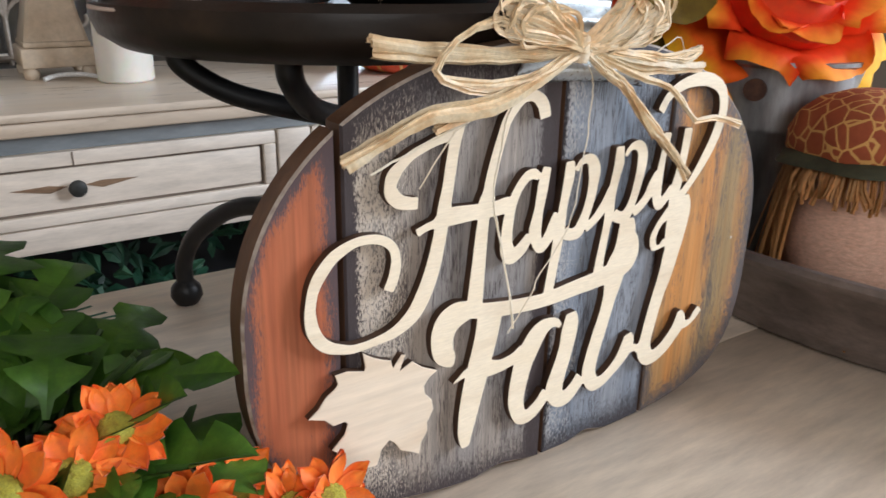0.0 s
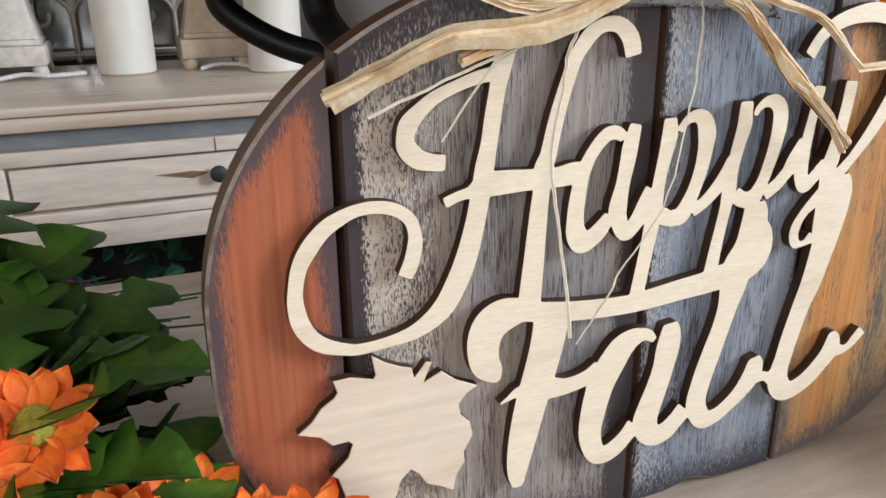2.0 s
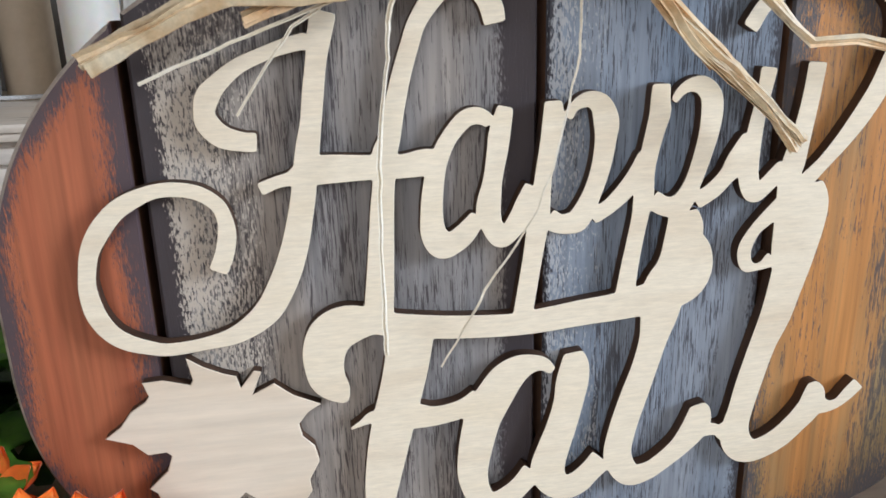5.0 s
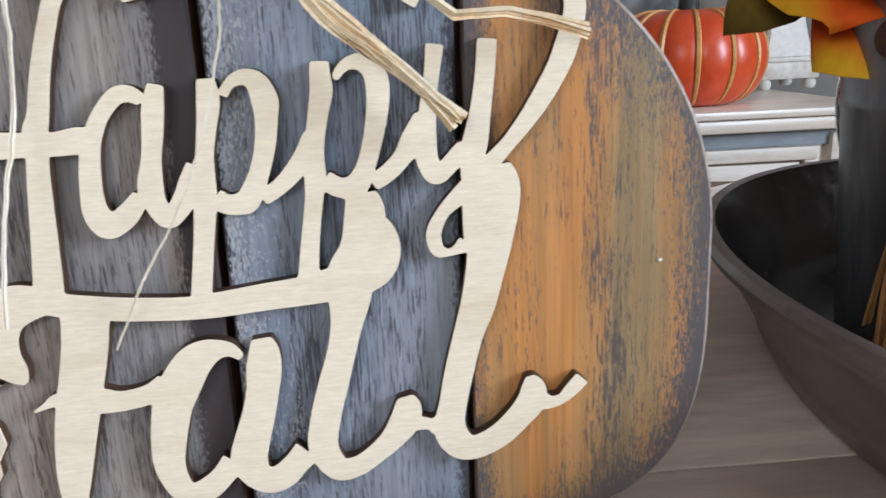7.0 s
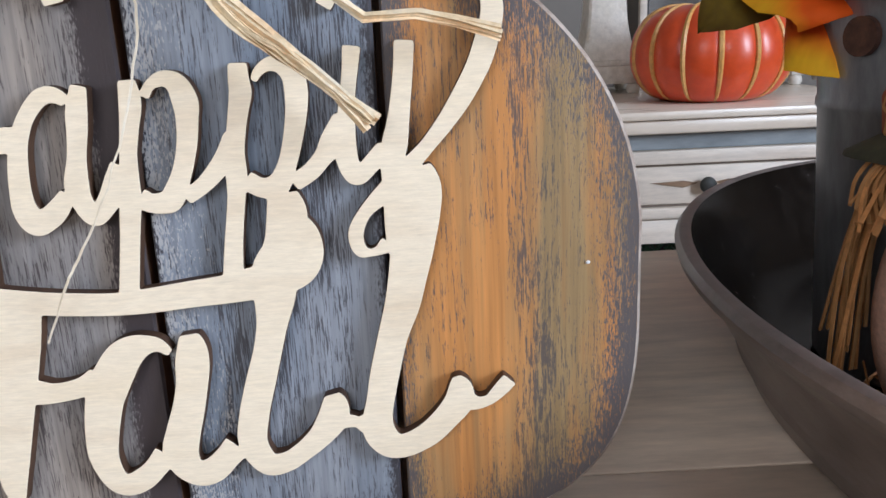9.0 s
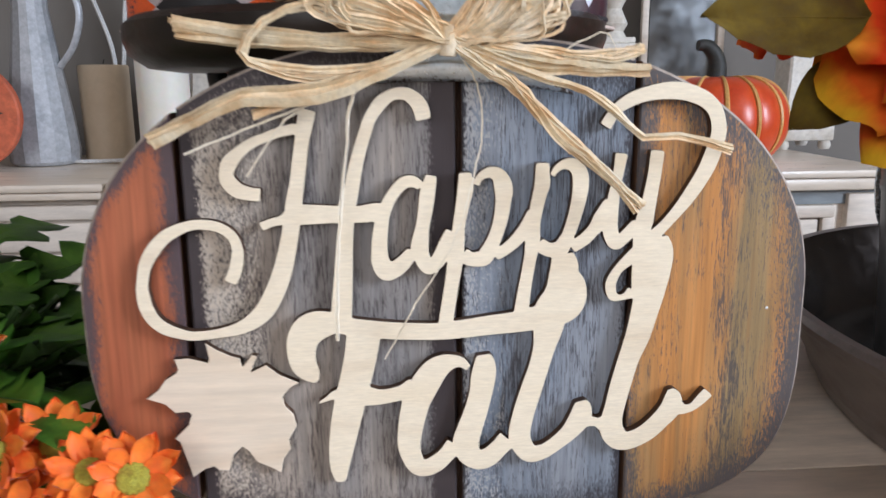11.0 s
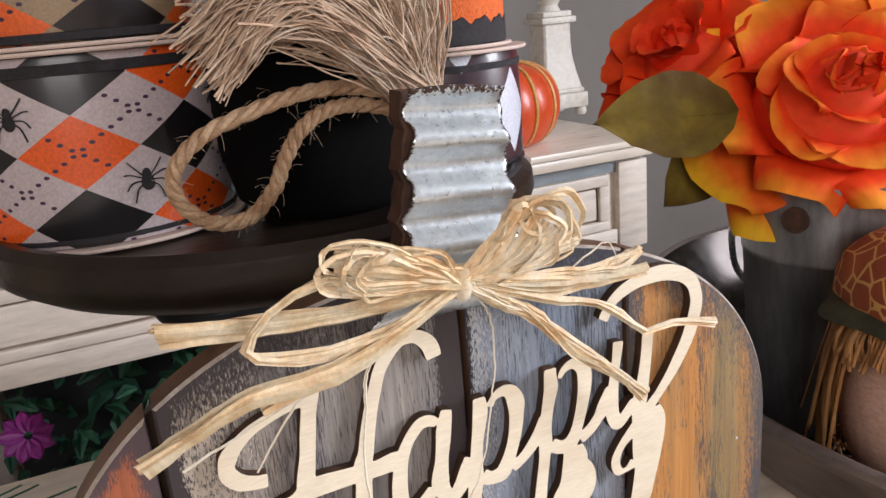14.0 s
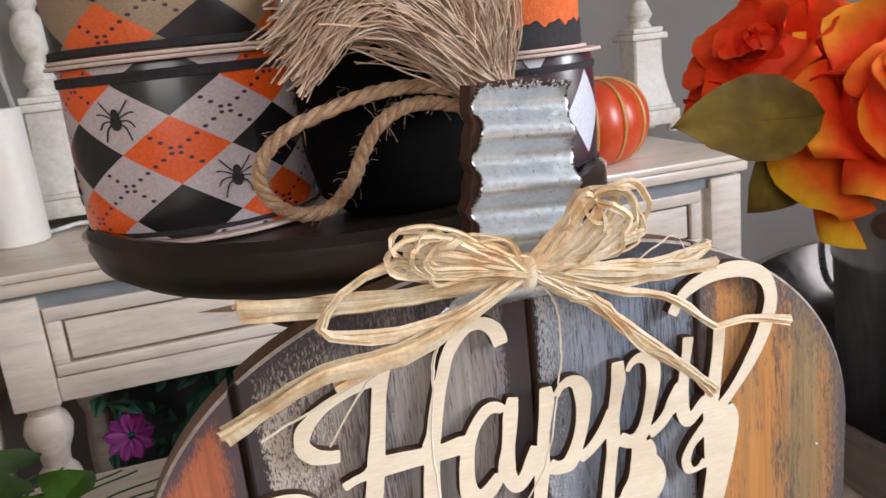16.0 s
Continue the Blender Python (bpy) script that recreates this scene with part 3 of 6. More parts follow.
mesh_of("backing_board", plate(inner, FRONT + THICK + 0.0002, FRONT + THICK + 0.0042, 0.0004), M_PLANK_SIDE, sign, "dark brown backing board")

STROKES = []


def brush(points):
    """One brush stroke of the script: a row of (x, z, width) in tenths of millimetres."""
    STROKES.append(points)


brush([(-766, 1486, 49), (-800, 1489, 48), (-851, 1505, 57), (-883, 1539, 58), (-889, 1571, 51), (-877, 1608, 57), (-849, 1640, 46), (-795, 1681, 37), (-726, 1710, 33), (-667, 1729, 36), (-616, 1739, 39)])
brush([(-569, 1808, 61), (-581, 1764, 60), (-597, 1688, 51), (-610, 1610, 53), (-622, 1530, 53), (-637, 1454, 61), (-654, 1350, 63), (-669, 1278, 65), (-693, 1187, 71), (-729, 1096, 74), (-783, 1009, 70), (-866, 952, 51), (-957, 930, 35), (-1055, 921, 35), (-1110, 932, 39), (-1166, 954, 47), (-1206, 988, 50), (-1233, 1039, 52), (-1243, 1098, 47), (-1241, 1144, 42), (-1225, 1214, 45), (-1195, 1267, 51), (-1153, 1316, 48), (-1110, 1345, 45), (-1048, 1369, 36), (-988, 1373, 36), (-928, 1359, 37), (-883, 1324, 37), (-867, 1279, 39), (-867, 1239, 46), (-879, 1187, 48), (-901, 1139, 48)])
brush([(-128, 1768, 56), (-136, 1805, 59), (-153, 1836, 56), (-186, 1862, 47), (-220, 1867, 43), (-252, 1860, 41), (-291, 1833, 49), (-333, 1775, 45), (-355, 1717, 46), (-378, 1647, 48), (-400, 1564, 52), (-418, 1478, 56), (-434, 1431, 65), (-438, 1366, 58), (-446, 1290, 62), (-458, 1132, 72), (-469, 1001, 81), (-475, 942, 82)])
brush([(-768, 1360, 33), (-723, 1377, 30), (-683, 1385, 37), (-620, 1403, 75), (-487, 1403, 66), (-390, 1401, 63), (-318, 1408, 71), (-285, 1400, 53)])
brush([(-100, 1548, 42), (-116, 1478, 58), (-123, 1426, 56), (-136, 1350, 52), (-149, 1271, 68), (-143, 1230, 60), (-130, 1199, 59), (-112, 1183, 63), (-91, 1191, 55), (-61, 1229, 61), (-37, 1272, 68), (-11, 1316, 72)])
brush([(-144, 1504, 28), (-154, 1518, 36), (-178, 1528, 43), (-205, 1524, 45), (-230, 1504, 44), (-256, 1472, 43), (-276, 1436, 46), (-294, 1388, 51), (-306, 1317, 57), (-310, 1253, 61), (-306, 1205, 70), (-284, 1170, 77), (-253, 1173, 65), (-217, 1199, 60), (-179, 1245, 44)])
brush([(34, 1557, 47), (35, 1498, 60), (24, 1434, 52), (10, 1358, 47), (3, 1285, 52), (-4, 1223, 60), (-22, 1103, 55), (-46, 953, 56), (-49, 927, 56)])
brush([(75, 1512, 27), (94, 1540, 26), (116, 1554, 34), (142, 1558, 42), (171, 1540, 58), (187, 1495, 71), (187, 1449, 61), (177, 1373, 55), (153, 1294, 53), (117, 1221, 65), (87, 1208, 59), (53, 1210, 54), (26, 1226, 58)])
brush([(156, 1221, 43), (207, 1253, 44), (252, 1296, 51), (284, 1343, 50), (308, 1392, 48)])
brush([(343, 1590, 50), (342, 1545, 55), (343, 1510, 60), (332, 1463, 54), (319, 1402, 51), (310, 1342, 51), (307, 1275, 58), (300, 1217, 49), (289, 1152, 48), (276, 1071, 51), (264, 979, 57), (258, 957, 54)])
brush([(383, 1542, 17), (398, 1566, 24), (426, 1584, 33), (462, 1583, 48), (490, 1556, 59), (498, 1515, 63), (493, 1450, 58), (475, 1369, 52), (451, 1296, 51), (421, 1244, 65), (376, 1239, 55), (335, 1262, 54)])
brush([(469, 1247, 46), (521, 1281, 49), (560, 1322, 51), (591, 1364, 71), (625, 1428, 59)])
brush([(660, 1623, 48), (653, 1569, 42), (644, 1516, 40), (636, 1463, 44), (628, 1389, 52), (625, 1323, 60), (635, 1281, 58), (652, 1265, 60), (678, 1278, 49), (716, 1316, 50), (737, 1336, 51)])
brush([(806, 1632, 53), (799, 1553, 52), (789, 1479, 54), (778, 1413, 60), (765, 1349, 71), (756, 1299, 67), (770, 1241, 93)])
brush([(786, 1267, 40), (807, 1287, 47), (858, 1339, 41), (911, 1402, 48), (958, 1468, 57), (1001, 1541, 61), (1026, 1599, 64), (1051, 1690, 60), (1047, 1750, 58), (1025, 1799, 58), (981, 1836, 60), (914, 1861, 64), (844, 1868, 64), (762, 1858, 54), (689, 1834, 50), (631, 1795, 42), (591, 1733, 46)])
brush([(741, 1220, 55), (709, 1192, 48), (667, 1152, 36), (639, 1103, 41), (636, 1066, 41), (648, 1036, 36), (674, 1029, 21), (702, 1036, 27), (727, 1052, 48)])
brush([(-581, 709, 12), (-607, 751, 76), (-630, 785, 101), (-637, 839, 112), (-630, 887, 122), (-608, 926, 127), (-573, 947, 121), (-533, 955, 101), (-489, 955, 78), (-434, 940, 70), (-314, 922, 70), (-211, 913, 69), (-86, 908, 68), (18, 915, 75), (134, 928, 80), (239, 938, 86), (361, 958, 104)])
brush([(-376, 960, 143), (-385, 892, 134), (-399, 806, 129), (-422, 710, 126), (-448, 612, 125), (-471, 511, 117), (-490, 408, 101), (-500, 330, 78), (-499, 278, 50), (-498, 256, 21)])
brush([(-574, 615, 6), (-539, 632, 17), (-500, 648, 40), (-434, 636, 66), (-375, 636, 78), (-329, 631, 64), (-278, 636, 59), (-226, 650, 61), (-182, 676, 67)])
brush([(45, 745, 22), (15, 771, 40), (-20, 775, 56), (-60, 764, 82), (-97, 736, 104), (-129, 690, 115), (-159, 637, 118), (-176, 594, 113), (-196, 505, 104), (-206, 418, 93), (-194, 353, 82), (-170, 311, 76), (-133, 302, 74), (-89, 322, 74), (-49, 358, 68), (-13, 401, 75)])
brush([(109, 799, 51), (114, 754, 87), (108, 701, 101), (98, 634, 94), (78, 554, 96), (52, 475, 103), (35, 408, 109), (50, 355, 94), (91, 328, 87), (136, 341, 84), (179, 381, 77), (213, 417, 85)])
brush([(431, 1216, 82), (440, 1170, 111), (438, 1122, 122), (450, 1071, 164), (438, 1022, 177), (391, 976, 144), (377, 896, 116), (363, 822, 90), (340, 731, 83), (310, 634, 88), (278, 522, 89), (265, 425, 89), (304, 351, 78), (364, 352, 66), (422, 388, 63), (478, 437, 73), (520, 494, 91), (532, 541, 78), (524, 576, 32)])
brush([(528, 484, 52), (578, 483, 40), (605, 476, 36), (627, 471, 65)])
brush([(794, 1266, 128), (808, 1218, 164), (805, 1152, 162), (798, 1084, 147), (795, 1023, 124), (781, 953, 112), (760, 863, 103), (725, 760, 88), (693, 637, 87), (674, 548, 84), (662, 488, 90), (665, 438, 98), (691, 399, 92), (727, 386, 81), (774, 398, 78), (827, 429, 80), (878, 479, 81), (916, 526, 88), (926, 571, 74), (915, 615, 20)])
brush([(947, 530, 59), (978, 522, 40), (1016, 532, 33), (1049, 563, 44), (1080, 596, 47)])


STEP, GX, GZ = 0.0004, -0.1330, 0.0180


def lettering():
    """The script as one laser-cut sheet: the union of all strokes, traced, filled and given its thickness."""
    nx, nz = 640, 460
    field = np.full((nz, nx), 0.01)
    xs, zs = GX + STEP * np.arange(nx), GZ + STEP * np.arange(nz)
    for stroke in STROKES:
        p = np.array(spline([(a * 1e-4, b * 1e-4, w * 0.5e-4) for a, b, w in stroke], 14))
        m = p[:, 2].max() + 0.003
        i0, i1 = np.searchsorted(xs, (p[:, 0].min() - m, p[:, 0].max() + m))
        j0, j1 = np.searchsorted(zs, (p[:, 1].min() - m, p[:, 1].max() + m))
        X, Z = np.meshgrid(xs[i0:i1], zs[j0:j1])
        best = np.full(X.shape, 0.01)
        for k in range(len(p) - 1):
            (ax, az, ar), (bx, bz, br) = p[k], p[k + 1]
            dx, dz = bx - ax, bz - az
            raw = ((X - ax) * dx + (Z - az) * dz) / (dx * dx + dz * dz + 1e-12)
            t = np.clip(raw, 0, 1)
            d = np.hypot(X - ax - t * dx, Z - az - t * dz) - (ar + (br - ar) * t)
            best = np.minimum(best, d)
        # flat saw-cut ends
        for (ax, az, ar), (bx, bz, _) in ((p[0], p[1]), (p[-1], p[-2])):
            away = ((ax - bx) * (X - ax) + (az - bz) * (Z - az)) / math.hypot(ax - bx, az - bz)
            near = np.hypot(X - ax, Z - az) < 1.5 * ar
            best = np.where(near, np.maximum(best, away), best)
        field[j0:j1, i0:i1] = np.minimum(field[j0:j1, i0:i1], best)
    # a light blur rounds the inner corners
    for _ in range(2):
        field[1:-1, 1:-1] = (4 * field[1:-1, 1:-1] + field[:-2, 1:-1] + field[2:, 1:-1] + field[1:-1, :-2] + field[1:-1, 2:]) / 8
    inside = field < 0
    links = {}

    def cut(j, i, dj, di):
        a, b = field[j, i], field[j + dj, i + di]
        t = a / (a - b)
        return (2 * j + dj, 2 * i + di), (xs[i] + di * t * STEP, zs[j] + dj * t * STEP)

    spots = {}
    cells = inside[:-1, :-1].astype(int) + inside[:-1, 1:] + inside[1:, :-1] + inside[1:, 1:]
    for j, i in zip(*np.nonzero((cells > 0) & (cells < 4))):
        c = [inside[j, i], inside[j, i + 1], inside[j + 1, i + 1], inside[j + 1, i]]
        edges = ((j, i, 0, 1), (j, i + 1, 1, 0), (j + 1, i, 0, 1), (j, i, 1, 0))
        ins, outs = [], []
        for k in range(4):
            if c[k] != c[(k + 1) % 4]:
                key, pt = cut(*edges[k])
                spots[key] = pt
                (ins if c[k] else outs).append(key)
        for a, b in zip(ins, outs if len(outs) < 2 else outs[::-1]):
            links[a] = b
    curve = bpy.data.curves.new("script_lettering", "CURVE")
    curve.dimensions, curve.fill_mode, curve.extrude, curve.bevel_depth = "2D", "BOTH", (FRONT - 0.0003) / 2 - 0.0002, 0.0002
    while links:
        start, loop = next(iter(links)), []
        key = start
        while key in links:
            loop.append(spots[key])
            key = links.pop(key)
        if len(loop) < 12:
            continue
        loop = loop[::2]
        sp = curve.splines.new("POLY")
        sp.points.add(len(loop) - 1)
        sp.points.foreach_set("co", [v for x, z in loop for v in (x, z, 0.0, 1.0)])
        sp.use_cyclic_u = True
    tmp = bpy.data.objects.new("script_lettering", curve)
    me = tmp.to_mesh()
    verts = [(v.co.x, FRONT / 2 - 0.0001 - v.co.z, v.co.y) for v in me.vertices]
    faces = [tuple(f.vertices) for f in me.polygons]
    slots = [0 if abs(f.normal.z) > 0.5 else 1 for f in me.polygons]
    tmp.to_mesh_clear()
    bpy.data.objects.remove(tmp)
    return mesh_of("script_lettering", (verts, faces), [M_PLY, M_BURNT], sign, "pale plywood script reading Happy Fall", smooth=35, slots=slots)


lettering()

MAPLE = [(-1269, 657), (-1222, 691), (-1189, 735), (-1146, 762), (-1134, 779), (-1146, 822), (-1090, 825), (-1016, 803), (-1008, 817), (-1019, 887), (-974, 855), (-922, 829), (-887, 818), (-878, 779), (-838, 830), (-816, 825), (-847, 755), (-784, 785), (-732, 741), (-654, 704), (-694, 681), (-723, 645), (-716, 604), (-683, 568), (-672, 515), (-682, 495), (-705, 455), (-702, 412), (-733, 367), (-745, 305), (-782, 328), (-843, 359), (-873, 409), (-899, 431), (-936, 397), (-959, 326), (-1001, 328), (-1018, 347), (-1058, 336), (-1082, 320), (-1108, 301), (-1125, 367), (-1150, 461), (-1171, 479), (-1112, 534), (-1095, 581), (-1108, 594), (-1160, 591), (-1198, 630)]
leaf_shape = plate(list(reversed([(a * 1e-4, b * 1e-4) for a, b in MAPLE])), 0.0008, FRONT - 0.0001, 0.0003)
n = len(leaf_shape[0]) // 3
mesh_of("maple_leaf", leaf_shape, [M_PLY_GRAIN, M_BURNT], sign, "blank maple leaf cut from pale plywood", smooth=30, slots=[0, 1] + [0] * n + [1] * n)

# corrugated stem
def stem_edge(z):
    """Left and right edge of the stem at the height z."""
    t = (z - 0.190) / 0.0805
    k = max(0.0, 1 - t)
    left = -0.0128 - 0.010 * k ** 1.3 - 0.028 * max(0.0, (0.212 - z) / 0.022) ** 1.5
    right = 0.0212 + 0.004 * k + 0.024 * max(0.0, (0.212 - z) / 0.022) ** 1.3
    wav = 0.0007 * math.sin(z * 700) + 0.0008 * math.sin(z * 338)
    return left - wav, right + wav


verts, faces = [], []
NZ, NX = 64, 24
for i in range(NZ + 1):
    z = 0.1925 + (0.2705 - 0.1925) * i / NZ
    l, r = stem_edge(z)
    for j in range(NX + 1):
        u = j / NX
        sag = 0.004 * (2 * u - 1) ** 2 if z < 0.214 else 0.0
        top = 0.0012 * math.sin(u * 3.1) if i == NZ else 0.0
        verts.append((l + (r - l) * u, 0.0010 + 0.0033 * math.cos((z - 0.2635) * 2 * math.pi / 0.0186), z - sag + top - 0.003 * u))
for i in range(NZ):
    for j in range(NX):
        a = i * (NX + 1) + j
        faces.append((a, a + 1, a + NX + 2, a + NX + 1))
stem = mesh_of("stem", (verts, faces), M_STEM, sign, "corrugated galvanised metal stem with rusty edges", smooth=60)
wear = stem.data.attributes.new("wear", "FLOAT", "POINT")
for k in range(len(verts)):
    i, j = divmod(k, NX + 1)
    near = min(j, NX - j, (NZ - i) * 0.45, i * 0.45 + 0.3)
    wear.data[k].value = max(0.0, 0.80 - 0.40 * near)
sol = stem.modifiers.new("solid", "SOLIDIFY")
sol.thickness, sol.offset = 0.0007, -1
back = [(stem_edge(0.20 + 0.07 * i / 16)[1] - 0.0006, 0.20 - 0.003 + 0.07 * i / 16) for i in range(17)] + [(stem_edge(0.27 - 0.07 * i / 16)[0] - 0.0008, 0.27 - 0.07 * i / 16) for i in range(17)]
mesh_of("stem_backing", plate(back, 0.0046, 0.0150, 0.0006), M_RUSTY, sign, "dark brown wooden backing")
mesh_of("paint_fleck", moved(lathe([(0.0, 0.0), (0.0010, 0.0), (0.0008, 0.0004), (0.0, 0.0005)], 9, 1.0, 0.6), pose(0.1333, FRONT + 0.0001, 0.0953, 90, 0, 30)), M_CORD, sign, "tiny white fleck")

# ---- the buffet behind ----
BF, BT = 0.935, 0.042
buffet = thing("buffet", "cream distressed wooden buffet with turned legs and two wide drawers", "buffet", (0, 0, 0))
mesh_of("top", joined(box(-0.448, 0.815, BF - 0.030, 1.40, BT - 0.013, BT, 0.004), box(-0.442, 0.811, BF - 0.022, 1.40, BT - 0.035, BT - 0.0132, 0.006)), M_BUFFET_TOP, buffet, "rubbed cream tabletop")
mesh_of("frieze", box(-0.430, 0.805, BF + 0.006, 1.38, -0.019, BT - 0.0355, 0.001), M_GROOVE, buffet, "blue grey glazed band")
mesh_of("case", box(-0.425, 0.800, BF + 0.012, 1.38, -0.162, -0.0195, 0.001), M_BUFFET, buffet)
mesh_of("apron", box(-0.366, 0.750, BF + 0.002, BF + 0.0118, -0.165, -0.128, 0.002), M_BUFFET, buffet)
mesh_of("stile", box(0.236, 0.292, BF - 0.001, BF + 0.0116, -0.1275, -0.020, 0.002), M_BUFFET, buffet)


def drawer(x0, x1, knob_x, inlay):
    """A drawer front with a raised frame round a sunk panel, a knob, and a carved diamond beside it."""
    ob = thing("drawer", "", "")
    ob.parent = buffet
    z0, z1, m = -0.126, -0.0205, 0.021
    y = BF + 0.0005
    mesh_of("frame", joined(box(x0, x1, y, y + 0.011, z1 - 0.021, z1, 0.003), box(x0, x1, y, y + 0.011, z0, z0 + 0.018, 0.003),
                            box(x0, x0 + m, y + 0.0002, y + 0.011, z0 + 0.0181, z1 - 0.0211, 0.003), box(x1 - m, x1, y + 0.0002, y + 0.011, z0 + 0.0181, z1 - 0.0211, 0.003)), M_BUFFET, ob)
    mesh_of("panel", box(x0 + m + 0.004, x1 - m - 0.004, y + 0.006, y + 0.0112, z0 + 0.022, z1 - 0.025, 0.003), M_BUFFET, ob)
    mesh_of("groove", box(x0 + m - 0.001, x1 - m + 0.001, y + 0.0095, y + 0.0108, z0 + 0.017, z1 - 0.020, 0), M_GLAZE, ob)
    k = lathe([(0.0, -0.018), (0.008, -0.018), (0.012, -0.015), (0.0125, -0.011), (0.008, -0.007), (0.005, -0.003), (0.006, 0.0), (0.0, 0.0)], 24)
    mesh_of("knob", moved(k, pose(knob_x, y + 0.006, -0.074, -90, 0, 0)), M_DARKSTEM, ob, "round dark knob")
    for s in (-1, 1):
        d = [(knob_x + s * 0.012, -0.072), (knob_x + s * 0.035, -0.079), (knob_x + s * inlay, -0.070), (knob_x + s * 0.035, -0.068)]
        d = d if s > 0 else list(reversed(d))
        mesh_of("inlay", plate(d, y + 0.0045, y + 0.0062, 0.0005), M_INLAY, ob, "brown carved inlay")
    return ob


drawer(-0.364, 0.232, -0.070, 0.085)
drawer(0.296, 0.726, 0.516, 0.085)
mesh_of("crease", box(-0.0715, -0.0695, BF - 0.0003, BF + 0.0004, -0.0405, -0.0215, 0), M_GLAZE, buffet)
for lx, ly in ((-0.399, BF + 0.030), (0.777, BF + 0.030), (-0.399, 1.345), (0.777, 1.345)):
    leg = mesh_of("leg", box(lx - 0.032, lx + 0.032, ly - 0.033, ly + 0.031, -0.168, -0.0005, 0.003), M_BUFFET, buffet)
    prof = [(0.0, 0.0), (0.018, 0.0), (0.021, 0.03), (0.027, 0.16), (0.030, 0.30), (0.026, 0.36), (0.022, 0.40), (0.029, 0.42), (0.034, 0.445), (0.029, 0.468), (0.020, 0.480), (0.022, 0.500), (0.031, 0.520), (0.035, 0.538), (0.030, 0.556), (0.022, 0.566), (0.024, 0.574), (0.033, 0.5815), (0.0, 0.5815)]
    mesh_of("turning", moved(lathe(prof, 28), pose(lx, ly, FLOOR)), M_BUFFET, leg)

# a second, matching piece stands against its end
side = thing("side_buffet", "cream distressed side cabinet butted against the buffet", "buffet", (0, 0, 0))
mesh_of("top", joined(box(-1.60, -0.453, BF - 0.030, 1.40, BT - 0.014, BT - 0.001, 0.004), box(-1.59, -0.458, BF - 0.022, 1.40, BT - 0.027, BT - 0.0142, 0.004)), M_BUFFET_TOP, side, "rubbed cream tabletop")
mesh_of("case", box(-1.57, -0.462, BF + 0.020, 1.38, -0.162, BT - 0.0275, 0.001), M_BUFFET, side)
for z0, z1 in ((-0.020, 0.004), (-0.070, -0.024), (-0.122, -0.074), (-0.160, -0.126)):
    mesh_of("rail", box(-1.55, -0.468, BF + 0.004, BF + 0.0195, z0, z1, 0.004), M_BUFFET, side)
for lx in (-0.497, -1.54):
    mesh_of("leg", box(lx - 0.028, lx + 0.028, BF + 0.021, BF + 0.078, FLOOR, -0.1625, 0.004), M_BUFFET, side)

# ---- the tiered tray ----
TX, TY, TR = -0.034, 0.143, 0.128
tray = thing("tiered_tray", "round black wooden tiered tray on a scrolled iron frame", "tray", (TX, TY, 0))
mesh_of("upper_tray", lathe([(0.0, 0.196), (0.100, 0.196), (0.116, 0.198), (0.125, 0.204), (TR, 0.212), (0.1275, 0.219), (0.123, 0.2225), (0.118, 0.2215), (0.113, 0.2165), (0.108, 0.215), (0.0, 0.215)], 96), M_TRAY, tray, "black stained wooden tray with worn brown edge")
mesh_of("post", lathe([(0.0, 0.02), (0.006, 0.02), (0.006, 0.196), (0.0, 0.196)], 16), M_IRON, tray)
for a, r0 in ((168, 0.090), (226, 0.088), (25, 0.090)):
    c, s = math.cos(radians(a)), math.sin(radians(a))
    curve = [(r0, 0.1975), (r0 - 0.004, 0.186), (r0 * 0.72, 0.172), (r0 * 0.40, 0.163), (0.006, 0.156)]
    mesh_of("upper_scroll", tube(spline([(r * c, r * s, z) for r, z in curve], 8), 0.0062, 10), M_IRON, tray)
for a, k in ((113, 1.0), (62, 1.0), (285, 0.62)):
    c, s = math.cos(radians(a)), math.sin(radians(a))
    curve = [(0.004, 0.095), (0.054, 0.092), (0.100, 0.083), (0.140, 0.058), (0.158, 0.032), (0.159, 0.012)]
    leg = mesh_of("scroll_leg", tube(spline([(r * k * c, r * k * s, z) for r, z in curve], 8), 0.0062, 10), M_IRON, tray)
    mesh_of("foot", moved(lathe([(0.0, 0.0), (0.008, 0.0), (0.0115, 0.006), (0.0105, 0.013), (0.006, 0.018), (0.0, 0.019)], 20), pose(0.159 * k * c, 0.159 * k * s, 0.0)), M_IRON, leg)


# ---- ribbon spools on the tray ----
def spool(label, at, radius, height, flange, materials, trims=()):
    ob = thing("ribbon_spool", label, "spool", at, group="ribbon spools on the tray")
    z = 0.0
    card = lathe([(0.0, 0.0), (flange, 0.0), (flange + 0.0004, 0.0006), (flange, 0.0016), (0.0, 0.0016)], 72)
    mesh_of("flange", card, M_CARD, ob, "round cardboard disc")
    mesh_of("flange", moved(card, pose(0, 0, height)), M_CARD, ob, "round cardboard disc")
    mesh_of("ribbon", lathe([(radius - 0.004, 0.0017), (radius - 0.0005, 0.0020), (radius, 0.004), (radius + 0.0006, height * 0.5), (radius, height - 0.004), (radius - 0.0005, height - 0.0004), (radius - 0.004, height - 0.0002)], 96), materials, ob)
    for z0, z1, bulge, mt in trims:
        mesh_of("trim", lathe([(radius - 0.002, z0), (radius + bulge, z0 + 0.0006), (radius + bulge, z1 - 0.0006), (radius - 0.002, z1)], 120, wobble=lambda a, z: 1 + 0.004 * math.sin(a * 57) + 0.003 * math.sin(a * 91 + z * 900)), mt, ob, "black trim")
    return ob


